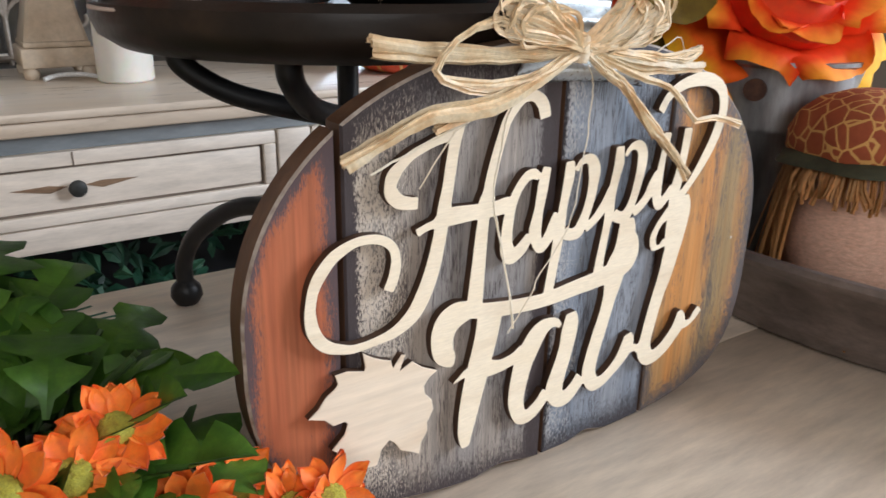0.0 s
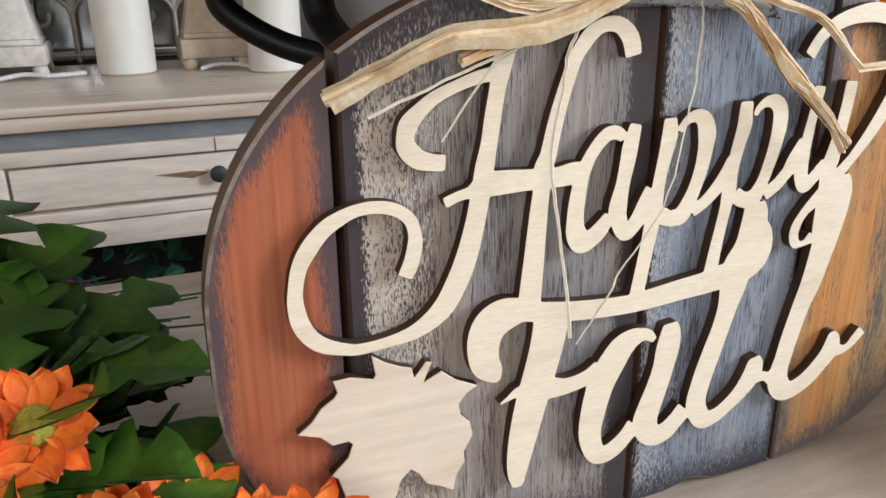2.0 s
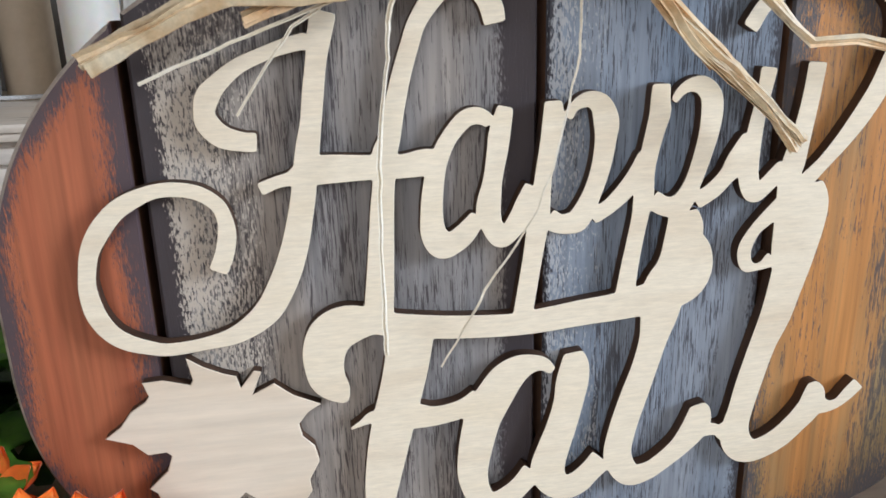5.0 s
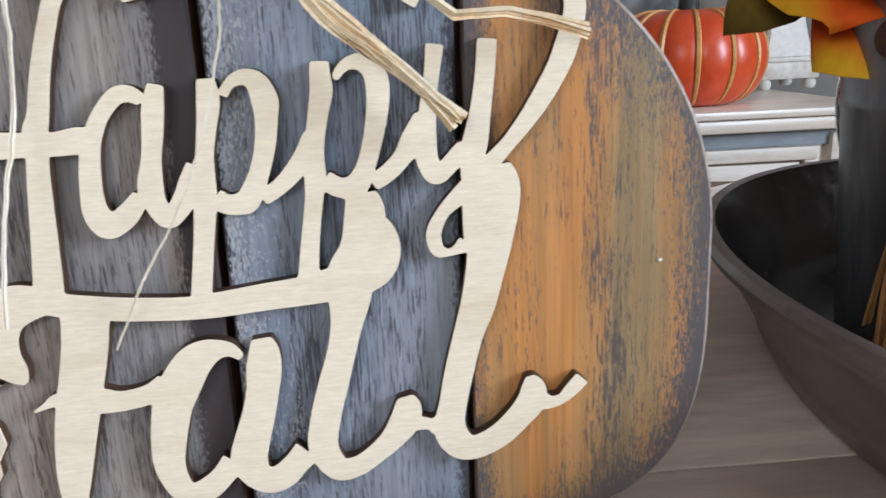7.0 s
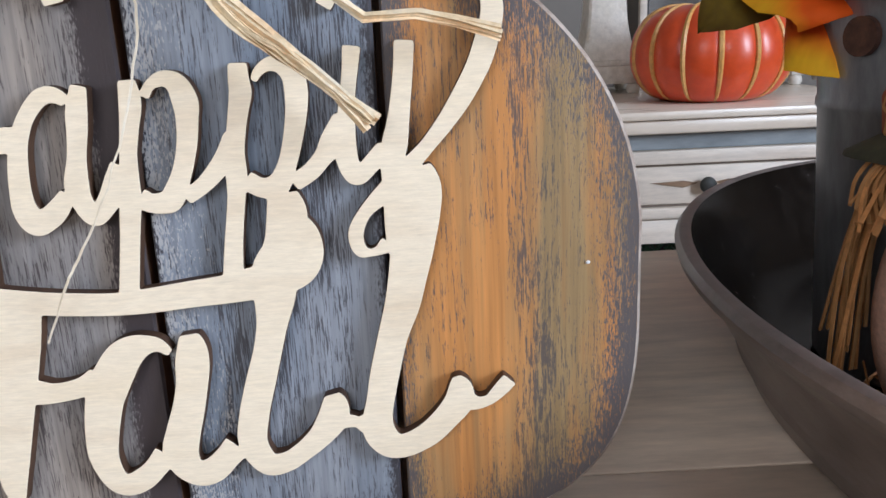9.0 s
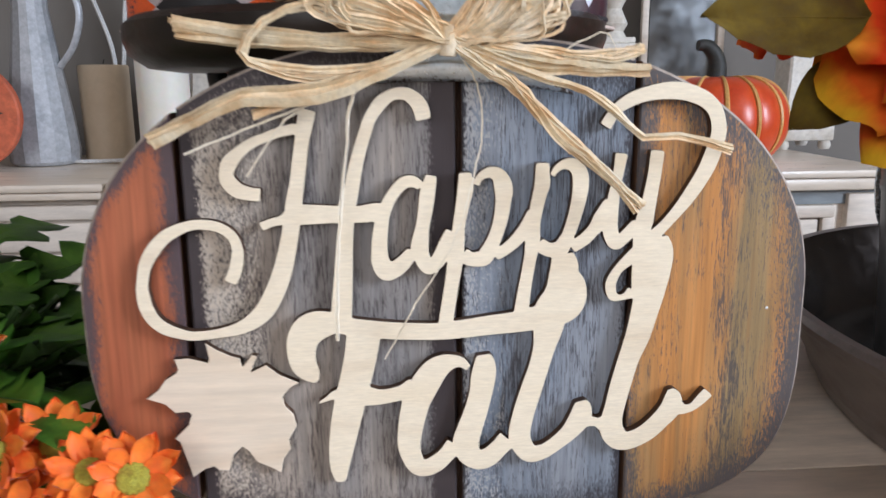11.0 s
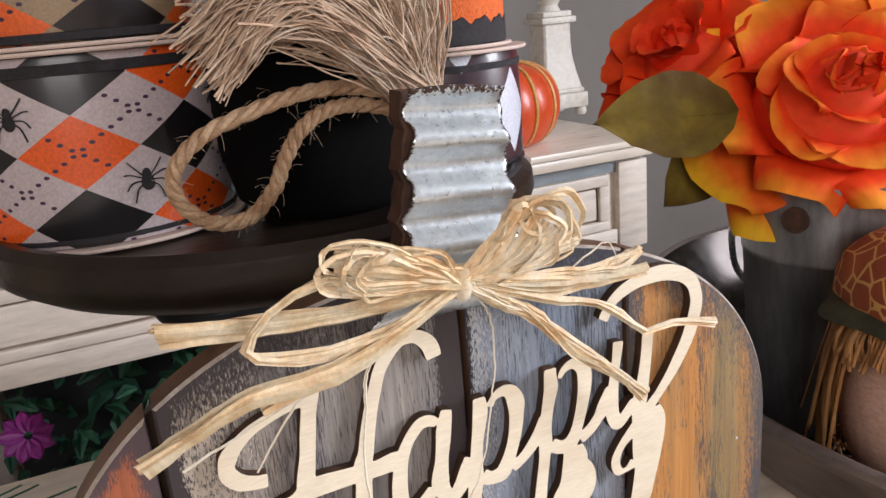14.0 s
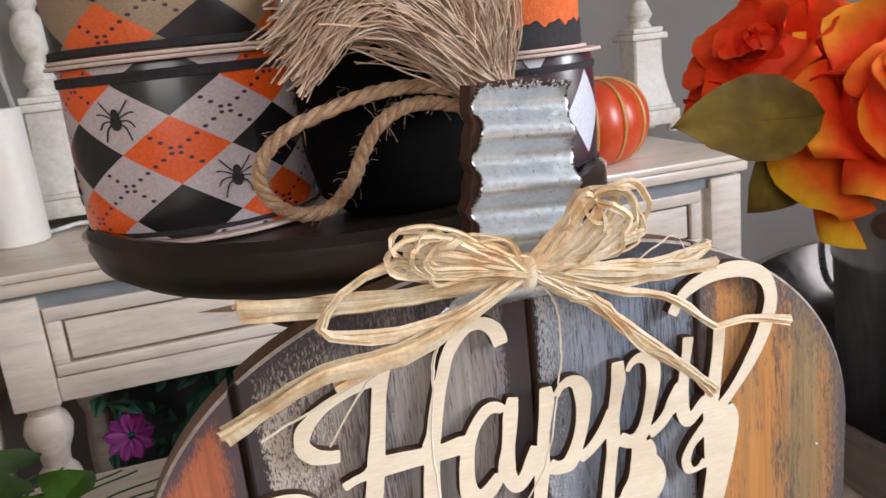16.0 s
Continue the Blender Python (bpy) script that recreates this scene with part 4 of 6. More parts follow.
ARGYLE = ((0.88, 0.12, 0.012), (0.012, 0.010, 0.012), (0.58, 0.49, 0.50), True)
SX, SY, SZ = -0.106, 0.138, 0.2160
M_ARGYLE = ribbon_print("argyle_ribbon", 0.0225, 0.0140, 0.2545 - SZ, -0.15, 0.054, ARGYLE)
lower = spool("argyle ribbon spool in orange, black and lilac", (SX, SY, SZ), 0.0535, 0.0745, 0.0575, M_ARGYLE, ((0.0665, 0.0715, 0.0010, M_LACE), (0.003, 0.006, 0.0006, M_LACE)))
M_ARGYLE_TAN = ribbon_print("argyle_burlap", 0.0225, 0.0140, 0.036, 0.32, 0.053, ((0.80, 0.13, 0.02), (0.02, 0.015, 0.015), (0.33, 0.23, 0.14), True))
spool("argyle burlap ribbon spool with fuzzy black edging", (SX - 0.002, SY + 0.002, SZ + 0.0765), 0.0520, 0.0745, 0.0550, M_ARGYLE_TAN, ((0.0020, 0.0060, 0.0016, M_LACE), (0.067, 0.072, 0.0016, M_LACE)))
M_CHECK = ribbon_print("diamond_ribbon", 0.0150, 0.0200, 0.030, 0.62, 0.041, ((0.72, 0.75, 0.85), (0.025, 0.02, 0.03), (0.05, 0.025, 0.035), False))
BX, BY = 0.0510, 0.126
spool("shiny black ribbon spool with white diamonds", (BX, BY, SZ), 0.0410, 0.0580, 0.0450, M_CHECK, ((0.050, 0.054, 0.0006, M_LACE), (0.004, 0.007, 0.0006, M_LACE)))
orange = spool("orange burlap ribbon spool with black scalloped edge", (BX - 0.002, BY, SZ + 0.0600), 0.0370, 0.0745, 0.0400, M_BURLAP)
verts, faces = [], []
for i in range(216):
    a = 2 * math.pi * i / 216
    top = 0.0105 + 0.0030 * abs(math.sin(a * 9)) + 0.0006 * math.sin(a * 36)
    for r, z in ((0.0371, 0.0016), (0.0378, 0.0022), (0.0378, top), (0.0371, top + 0.0004)):
        verts.append((r * math.cos(a), r * math.sin(a), z))
    j = (i + 1) % 216
    for k in range(3):
        faces.append((i * 4 + k, j * 4 + k, j * 4 + k + 1, i * 4 + k + 1))
mesh_of("scallop_trim", (verts, faces), M_LACE, orange, "black scalloped lace")


def spider(size, parent, ang, z, radius):
    """A printed spider, lying on the ribbon."""
    shapes = []
    def on(u, v):
        a = ang + u / radius
        return (math.sin(a) * (radius + 0.0009), -math.cos(a) * (radius + 0.0009), z + v)
    for cx, cz, r in ((0, -0.0008, 0.0030), (0, 0.0027, 0.0019)):
        ring = [on((cx + r * 0.85 * math.cos(k * math.pi / 7)) * size, (cz + r * math.sin(k * math.pi / 7)) * size) for k in range(14)]
        shapes.append((ring, [tuple(range(14))]))
    for s in (-1, 1):
        for k, (a1, a2) in enumerate(((0.0050, 0.0075), (0.0065, 0.0028), (0.0062, -0.0030), (0.0045, -0.0078))):
            base = (s * 0.0012, 0.0016 - 0.0008 * k)
            knee = (s * a1 * 0.9, a2 * 0.55 + 0.0012)
            tip = (s * a1 * 1.25, a2)
            pts = [on(p[0] * size, p[1] * size) for p in spline([base, knee, tip], 4)]
            shapes.append(tube(pts, 0.00032 * size, 4))
    mesh_of("spider_print", joined(*shapes), M_LACE, parent, "small black spider figure")


for u, v in ((-0.0225, 0.0140), (0.0225, -0.0140), (-0.0675, -0.014), (0.0675, 0.014)):
    spider(1.05, lower, -0.15 + u / 0.054, 0.2545 - SZ + v, 0.0535)

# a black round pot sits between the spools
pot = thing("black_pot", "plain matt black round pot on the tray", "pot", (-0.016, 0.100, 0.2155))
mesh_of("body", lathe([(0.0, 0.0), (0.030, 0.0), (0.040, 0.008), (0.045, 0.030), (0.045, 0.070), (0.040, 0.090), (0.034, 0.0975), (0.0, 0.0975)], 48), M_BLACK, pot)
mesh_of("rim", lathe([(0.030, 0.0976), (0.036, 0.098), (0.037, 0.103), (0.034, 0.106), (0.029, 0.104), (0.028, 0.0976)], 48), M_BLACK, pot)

# ---- raised grey tub with a zinc bucket ----
UX, UY = 0.440, 0.038
tub = thing("zinc_tub", "low oval brown-grey zinc tub with a rolled rim", "tub", (UX, UY, 0))
mesh_of("outside", lathe([(0.0, 0.0), (0.208, 0.0), (0.2145, 0.003), (0.2185, 0.012), (0.2205, 0.0145), (0.2205, 0.0175), (0.227, 0.030), (0.239, 0.050), (0.2450, 0.0562), (0.2490, 0.0595), (0.2500, 0.0630), (0.2480, 0.0662), (0.2450, 0.0670), (0.2425, 0.0660)], 150, 1.0, 1.2), M_TUB, tub)
mesh_of("inside", lathe([(0.2424, 0.0659), (0.2385, 0.0590), (0.232, 0.044), (0.2255, 0.030), (0.218, 0.018), (0.209, 0.0105), (0.198, 0.0070), (0.180, 0.006), (0.0, 0.006)], 150, 1.0, 1.2), M_TUB_IN, tub, "shiny zinc inside, darkened for the shade in the tub")

KX, KY = 0.317, 0.113
bucket = thing("zinc_bucket", "tall weathered zinc flower bucket standing in the tub", "bucket", (KX, KY, 0.0065))
mesh_of("wall", lathe([(0.0, 0.0), (0.046, 0.0), (0.048, 0.003), (0.051, 0.060), (0.0545, 0.118), (0.0556, 0.1195), (0.0556, 0.1225), (0.0550, 0.124), (0.0585, 0.165), (0.0605, 0.167), (0.0605, 0.170), (0.0580, 0.1705), (0.0570, 0.168), (0.046, 0.01), (0.0, 0.008)], 72), M_ZINC_DULL, bucket)
mesh_of("seam", box(-0.003, 0.003, -0.0570, -0.0485, 0.004, 0.117, 0.001), M_ZINC_DULL, bucket)
for s in (-1, 1):
    a = radians(200 if s < 0 else 20)
    mesh_of("ear", moved(lathe([(0.0, 0.0), (0.008, 0.0), (0.008, 0.003), (0.0, 0.003)], 18), pose(0.0577 * math.cos(a), 0.0577 * math.sin(a), 0.150, 90, 0, math.degrees(a) + 90)), M_RUSTY, bucket)

mesh_of("bail", tube(spline([(-0.016, 0.052, 0.146), (-0.023, 0.058, 0.140), (-0.027, 0.060, 0.126), (-0.026, 0.061, 0.108), (-0.021, 0.061, 0.090), (-0.016, 0.052, 0.078)], 8), 0.0024, 8), M_ZINC, bucket, "bright wire bail")

# ---- raffia bow on the sign ----
bow = thing("raffia_bow", "pale dry raffia bow tied round the metal stem", "bow", (-0.003, -0.008, 0.205))
rng = random.Random(4)


def strand_points(pts, jitter, per=7):
    pts = [(x * 1e-4 + 0.003 + rng.gauss(0, jitter), y * 1e-4 + 0.008 + rng.gauss(0, jitter * 0.6), z * 1e-4 - 0.205 + rng.gauss(0, jitter)) for x, y, z in pts]
    return spline(pts, per)


def raffia(name, pts, widths, count=1, jitter=0.0006, twist=0.8, label="", crisp=5):
    """Raffia strips along one way, in tenths of millimetres; each strip is a part."""
    for k in range(count):
        p = strand_points(pts, jitter if count > 1 else 0.0002, crisp)
        n = len(p)
        w0 = widths[k % len(widths)]
        ph, q = rng.uniform(0, 6), rng.uniform(0.25, 0.6)
        w = [w0 * (0.88 + 0.14 * math.sin(i * q + ph) + 0.05 * rng.random()) for i in range(n)]
        p = [v + np.array((rng.gauss(0, 0.00018), rng.gauss(0, 0.00012), rng.gauss(0, 0.00018))) for v in p]
        mesh_of(name, strap(p, w, fold=rng.uniform(0.15, 0.45), twist=twist * rng.uniform(-1, 1)), M_THREAD if name == "thread" else M_RAFFIA, bow, label, smooth=14)


K = (-38, -95, 2060)
raffia("tail", [K, (-330, -125, 1935), (-535, -135, 1872), (-780, -130, 1858), (-960, -115, 1785), (-1142, -100, 1712)], (0.0078, 0.0040, 0.0052, 0.0026, 0.0022), 5, 0.0005, 0.7, "broad pale raffia tail")
raffia("tail", [K, (-250, -110, 1965), (-420, -120, 1900), (-600, -120, 1850), (-760, -110, 1790)], (0.004, 0.0024), 3, 0.0009)
raffia("tail", [K, (-313, -112, 2052), (-660, -110, 2072), (-1020, -100, 2128)], (0.0042, 0.0034, 0.0026, 0.0022), 6, 0.0010, 0.6)
raffia("tail", [K, (-313, -105, 2030), (-701, -105, 2050), (-1015, -100, 2083)], (0.004,), 1)
raffia("loop", [K, (-260, -130, 2120), (-514, -150, 2192), (-693, -150, 2129), (-783, -140, 2017), (-680, -140, 1960), (-526, -135, 1940), (-324, -125, 1955), (-60, -105, 2040)], (0.0028, 0.0020), 3, 0.0008, 0.8, "", 2)
for r in range(3):
    s = 1 - 0.12 * r
    raffia("loop", [K, (-200 * s, -150, 2150 + 20 * r), (-365 * s, -185 + 14 * r, 2262 - 22 * r), (-480 * s, -185, 2275 - 22 * r), (-520 * s, -170, 2212 - 12 * r), (-470 * s, -140, 2150 - 14 * r), (-250 * s, -120, 2095 - 10 * r), K], (0.0034, 0.0024, 0.0018), 3, 0.0017, 1.6)
for r in range(4):
    s = 1 - 0.13 * r
    raffia("loop", [K, (80 * s, -140, 2170), (150 * s, -180, 2260), (215 * s, -190, 2330 - 16 * r), (330 * s, -180, 2290 - 20 * r), (400 * s, -160, 2170 - 10 * r), (330 * s, -130, 2090), (120 * s, -110, 2060), K], (0.0034, 0.0024, 0.0019), 2, 0.0019, 1.6)
for r in range(12):
    zz = 2130 + 13 * r
    raffia("tail", [K, (-160, -130 - 4 * (r % 5), 2085 + 5 * r), (-330, -150 - 6 * (r % 4), 2105 + 11 * r), (-470 - 8 * (r % 5), -150, zz)], (0.0030, 0.0018, 0.0024, 0.0014), 1, 0.0008)
for r in range(9):
    raffia("tail", [K, (60 + 14 * r, -130 - 5 * (r % 3), 2125 - 4 * r), (110 + 24 * r, -160, 2225 - 12 * r), (140 + 30 * r, -170, 2330 - 20 * r - 14 * (r % 3))], (0.0034, 0.0020, 0.0026), 1, 0.0008)
raffia("tail", [K, (250, -110, 2010), (450, -115, 1990), (600, -110, 1998), (694, -105, 2012)], (0.0036, 0.0028, 0.0022), 6, 0.0014)
raffia("tail", [K, (250, -108, 1985), (480, -112, 1955), (723, -105, 1945)], (0.0048, 0.003), 3, 0.0010)
raffia("tail", [K, (150, -110, 1985), (331, -120, 1915), (480, -120, 1870), (590, -115, 1800), (700, -110, 1702), (850, -105, 1700), (1068, -100, 1640)], (0.0030, 0.0022), 3, 0.0006, 0.6, "", 2)
raffia("tail", [K, (110, -110, 1960), (212, -115, 1880), (391, -120, 1715), (560, -115, 1560), (705, -105, 1430)], (0.0040, 0.0030, 0.0024, 0.0018), 6, 0.0010, 0.9)
raffia("tail", [K, (150, -110, 1930), (300, -118, 1790), (430, -115, 1650)], (0.003,), 2, 0.001)
raffia("thread", [(20, -80, 1985), (75, -60, 1900), (96, -30, 1755), (67, -44, 1554), (-32, -80, 1274), (-161, -50, 1065), (-197, -60, 998), (-299, -25, 807)], (0.0007,), 1, 0.0003, 0.3, "fine pale thread")
raffia("thread", [(-380, -110, 1900), (-412, -90, 1800), (-422, -79, 1690), (-446, -70, 1489), (-461, -150, 1315), (-470, -237, 1107), (-471, -269, 971)], (0.0013,), 1, 0.0003, 0.3, "fine pale thread")
raffia("thread", [(-400, -110, 1905), (-560, -100, 1831), (-800, -95, 1740), (-1016, -90, 1654)], (0.0011,), 1, 0.0003)
raffia("thread", [(-560, -90, 1831), (-668, -80, 1753), (-801, -70, 1569)], (0.0009,), 1, 0.0003)
raffia("thread", [(300, -100, 1960), (480, -100, 2060), (560, -90, 2080), (600, -90, 2010)], (0.0006,), 1, 0.0003)
knot = lathe([(0.0, -0.0085), (0.0045, -0.0080), (0.0058, -0.004), (0.0052, 0.0), (0.0060, 0.004), (0.0048, 0.0078), (0.0, 0.0083)], 20, 1.0, 0.8, lambda a, z: 1 + 0.08 * math.sin(a * 9 + z * 200))
mesh_of("knot", moved(knot, pose(-0.0005, -0.001, 0.001, 0, 4, 0) @ Matrix.Diagonal((0.66, 0.7, 0.72, 1))), M_RAFFIA, bow, smooth=60)

# ---- jute tassel hung over the spools ----
tassel = thing("jute_tassel", "frayed natural jute tassel with a twisted rope loop", "tassel", (0.002, 0.045, 0.263))
ROPE = [(20, 430, 2640), (-161, 440, 2696), (-342, 440, 2700), (-522, 440, 2665), (-724, 450, 2596), (-841, 460, 2490), (-843, 470, 2373), (-752, 460, 2285), (-621, 455, 2277), (-515, 450, 2365), (-456, 450, 2473), (-380, 450, 2572), (-272, 450, 2627), (-146, 450, 2629), (14, 450, 2585)]
way = [Vector((a * 1e-4 - 0.002, b * 1e-4 - 0.045, c * 1e-4 - 0.263)) for a, b, c in ROPE]
way = [Vector(p) for p in spline([tuple(p) for p in way], 14)]
for ply in range(3):
    pts = []
    for i, p in enumerate(way):
        d = (way[min(i + 1, len(way) - 1)] - way[max(i - 1, 0)]).normalized()
        s = d.cross(Vector((0, 1, 0))).normalized()
        u = s.cross(d)
        a = i * 0.42 + ply * 2 * math.pi / 3
        pts.append(p + (s * math.cos(a) + u * math.sin(a)) * 0.0014)
    mesh_of("rope_ply", tube(pts, 0.00165, 7), M_ROPE, tassel)
shapes = []
for i in range(260):
    k = rng.randrange(len(way))
    p = way[k] + Vector((rng.gauss(0, 0.0012), rng.gauss(0, 0.0012), rng.gauss(0, 0.0012)))
    d = Vector((rng.gauss(0, 1), rng.gauss(0, 1), rng.gauss(0, 1))).normalized() * rng.uniform(0.003, 0.008)
    shapes.append(tube(spline([tuple(p), tuple(p + d * 0.5 + Vector((rng.gauss(0, 0.001), 0, 0.0012))), tuple(p + d)], 3), 0.00006, 3))
tagged(mesh_of("fuzz", joined(*shapes), M_JUTE, tassel), kind="stuff")
shapes = []
ends = [((-480, 350, 2985), 36, 70), ((-720, 320, 2905), 30, 40), ((-660, 300, 2762), 34, 26), ((-690, 310, 2850), 26, 40), ((-330, 360, 3120), 60, 100), ((-80, 380, 3190), 70, 100), ((130, 420, 3160), 60, 60), ((-620, 320, 3020), 34, 70)]
for end, count, spread in ends:
    for k in range(int(count * 2.6)):
        e = Vector([c * 1e-4 for c in end]) + Vector((rng.gauss(0, spread), rng.gauss(0, spread * 0.6), rng.gauss(0, spread))) * 1e-4
        s = Vector((0.006 + rng.uniform(-0.008, 0.010), 0.043 + rng.uniform(-0.006, 0.004), 0.264 + rng.uniform(-0.004, 0.006)))
        mid = s.lerp(e, 0.5) + Vector((rng.gauss(0, 0.003), -0.006 + rng.gauss(0, 0.002), rng.gauss(0.009, 0.004)))
        if end[2] < 2920:
            mid += Vector((-0.010, -0.006, 0.020))
        pts = [Vector(p) - Vector((0.002, 0.045, 0.263)) for p in spline([tuple(s), tuple(mid), tuple(e)], 8)]
        wig, ph = rng.uniform(0.0003, 0.0009), rng.uniform(0, 6)
        pts = [p + Vector((math.sin(i * 0.9 + ph), 0, math.cos(i * 1.1 + ph))) * wig for i, p in enumerate(pts)]
        shapes.append(tube(pts, rng.uniform(0.00018, 0.00050), 5))
tagged(mesh_of("fringe", joined(*shapes), M_JUTE, tassel), kind="stuff")


# ---- orange daisies with their leaves ----
def petal_shape(length, width, cup, seed, tip=0.0):
    """A ribbed cloth petal along +y from the origin, curling up at its end."""
    verts, faces = [], []
    r = random.Random(seed)
    ph, NL = r.uniform(0, 6), 9
    for i in range(NL + 1):
        t = i / NL
        w = width * (0.28 + 0.72 * math.sin(math.pi * min(1, t * 0.86 + 0.07)) ** 0.8) * (1 - 0.93 * max(0, (t - 0.72) / 0.28) ** 1.6)
        for j in range(5):
            u = (j - 2) / 2
            z = cup * t * t * length + 0.10 * width * (abs(u) ** 2) + 0.05 * width * math.cos(u * 6.3) + tip * t ** 3 * length + 0.04 * length * math.sin(t * 5 + ph)
            verts.append((u * w / 2, t * length, z))
    for i in range(NL):
        for j in range(4):
            a = i * 5 + j
            faces.append((a, a + 1, a + 6, a + 5))
    n = len(verts)
    verts += [(x, y, z - 0.0004) for x, y, z in verts]
    faces += [tuple(reversed([i + n for i in f])) for f in faces]
    return verts, faces


def daisy(at, aim, size, seed, label):
    ob = thing("daisy", label, "flower", at, group="orange daisies")
    r = random.Random(seed)
    m = Vector(aim).normalized().to_track_quat("Z", "Y").to_matrix().to_4x4()
    for ring, (count, length, cup, lift) in enumerate(((11, 0.0235, 0.06, -0.0008), (8, 0.0190, 0.28, 0.0012))):
        for k in range(count):
            a = 360 * (k + 0.5 * ring + r.uniform(-0.2, 0.2)) / count
            p = petal_shape(length * size * r.uniform(0.88, 1.1), 0.0118 * size, cup + r.uniform(-0.25, 0.25), seed * 50 + k + 20 * ring)
            mm = m @ pose(0, 0, lift * size, 0, 0, a) @ pose(0, 0.0055 * size, 0, 4 + r.uniform(-9, 9), r.uniform(-14, 14), 0)
            mesh_of("petal", moved(p, mm), M_PETAL, ob, smooth=70)
    eye = lathe([(0.0, -0.003), (0.0075, -0.002), (0.0094, 0.001), (0.0088, 0.0034), (0.0062, 0.0046), (0.0, 0.0046)], 40, wobble=lambda a, z: 1 + 0.05 * math.sin(a * 13 + z * 4000))
    mesh_of("flower_eye", moved(eye, m @ Matrix.Diagonal((size, size, size, 1))), M_EYE, ob, "yellow green centre")
    stalk = [Vector((0, 0, 0)), m @ Vector((0, 0, -0.012)), Vector((0.004, 0.012, -at[2] * 0.55)), Vector((0.006, 0.016, -at[2] * 0.9))]
    mesh_of("stalk", tube(spline([tuple(p) for p in stalk], 5), 0.0012, 6), M_STALK, ob)
    return ob


for x, y, z, ax, ay, az, size, label in (
        (-0.1975, -0.001, 0.087, -0.10, -0.72, 0.69, 0.66, "open orange daisy with yellow green centre"),
        (-0.2140, -0.010, 0.079, -0.05, -0.66, 0.75, 0.72, "broad orange daisy with brownish yellow centre"),
        (-0.2345, -0.014, 0.083, -0.15, -0.66, 0.74, 0.72, "broad orange daisy with brownish yellow centre"),
        (-0.1613, -0.006, 0.0510, 0.20, -0.70, 0.68, 0.68, "orange daisy low against the sign"),
        (-0.1280, -0.020, 0.042, 0.25, -0.88, 0.40, 0.68, "orange daisy with lime green centre"),
        (-0.1810, -0.016, 0.054, -0.20, -0.80, 0.55, 0.70, "orange daisy lying low among leaves"),
        (-0.1440, -0.020, 0.045, 0.30, -0.60, 0.74, 0.62, "half-open orange daisy near the table"),
        (-0.2060, -0.018, 0.056, -0.10, -0.85, 0.50, 0.70, "orange daisy lying low among leaves"),
        (-0.2260, -0.010, 0.058, -0.30, -0.80, 0.50, 0.70, "orange daisy at the outer side of the bunch"),
        (-0.1730, -0.026, 0.032, 0.0, -0.80, 0.60, 0.66, "orange daisy at the front of the bunch"),
        (-0.1450, -0.030, 0.022, 0.1, -0.80, 0.60, 0.66, "orange daisy at the front of the bunch"),
        (-0.2480, -0.004, 0.060, -0.5, -0.60, 0.60, 0.66, "orange daisy at the outer side of the bunch")):
    daisy((x, y, z), (ax, ay, az), size, int(1000 * abs(x)), label)


def lobed_leaf(length, seed):
    """A deeply lobed cloth leaf along +y with a raised midrib and bent lobes."""
    r = random.Random(seed)
    right = []
    for k, (t, w) in enumerate(((0.02, 0.02), (0.14, 0.04), (0.19, 0.13), (0.25, 0.22), (0.33, 0.25), (0.37, 0.17), (0.41, 0.09), (0.46, 0.12), (0.51, 0.25), (0.58, 0.33), (0.66, 0.31), (0.70, 0.20), (0.73, 0.12), (0.78, 0.15), (0.84, 0.21), (0.92, 0.20), (0.98, 0.12))):
        right.append((w * (0.90 + 0.2 * r.random()), t + 0.008 * r.uniform(-1, 1)))
    verts, faces = [], []
    def lift(x, y):
        return (0.35 * abs(x) - 0.45 * y * y + 0.05 * math.sin(9 * x + 7 * y + seed)) * length
    for side in (-1, 1):
        base = len(verts)
        for x, y in right:
            verts.append((0.0, y * length, lift(0.03, y)))
            verts.append((side * x * 0.55 * length, y * length, lift(x * 0.55, y) + 0.01 * length))
            verts.append((side * x * length, y * length, lift(x, y)))
        for i in range(len(right) - 1):
            a = base + i * 3
            for k in (0, 1):
                f = (a + k, a + k + 1, a + k + 4, a + k + 3)
                faces.append(f if side > 0 else tuple(reversed(f)))
        tip = len(verts)
        verts.append((0.0, length * 1.03, lift(0, 1.03)))
        a = base + (len(right) - 1) * 3
        f = (a, a + 1, tip)
        faces.append(f if side > 0 else tuple(reversed(f)))
        f = (a + 1, a + 2, tip)
        faces.append(f if side > 0 else tuple(reversed(f)))
    n = len(verts)
    verts += [(x, y, z - 0.0004) for x, y, z in verts]
    faces += [tuple(reversed([i + n for i in f])) for f in faces]
    return verts, faces


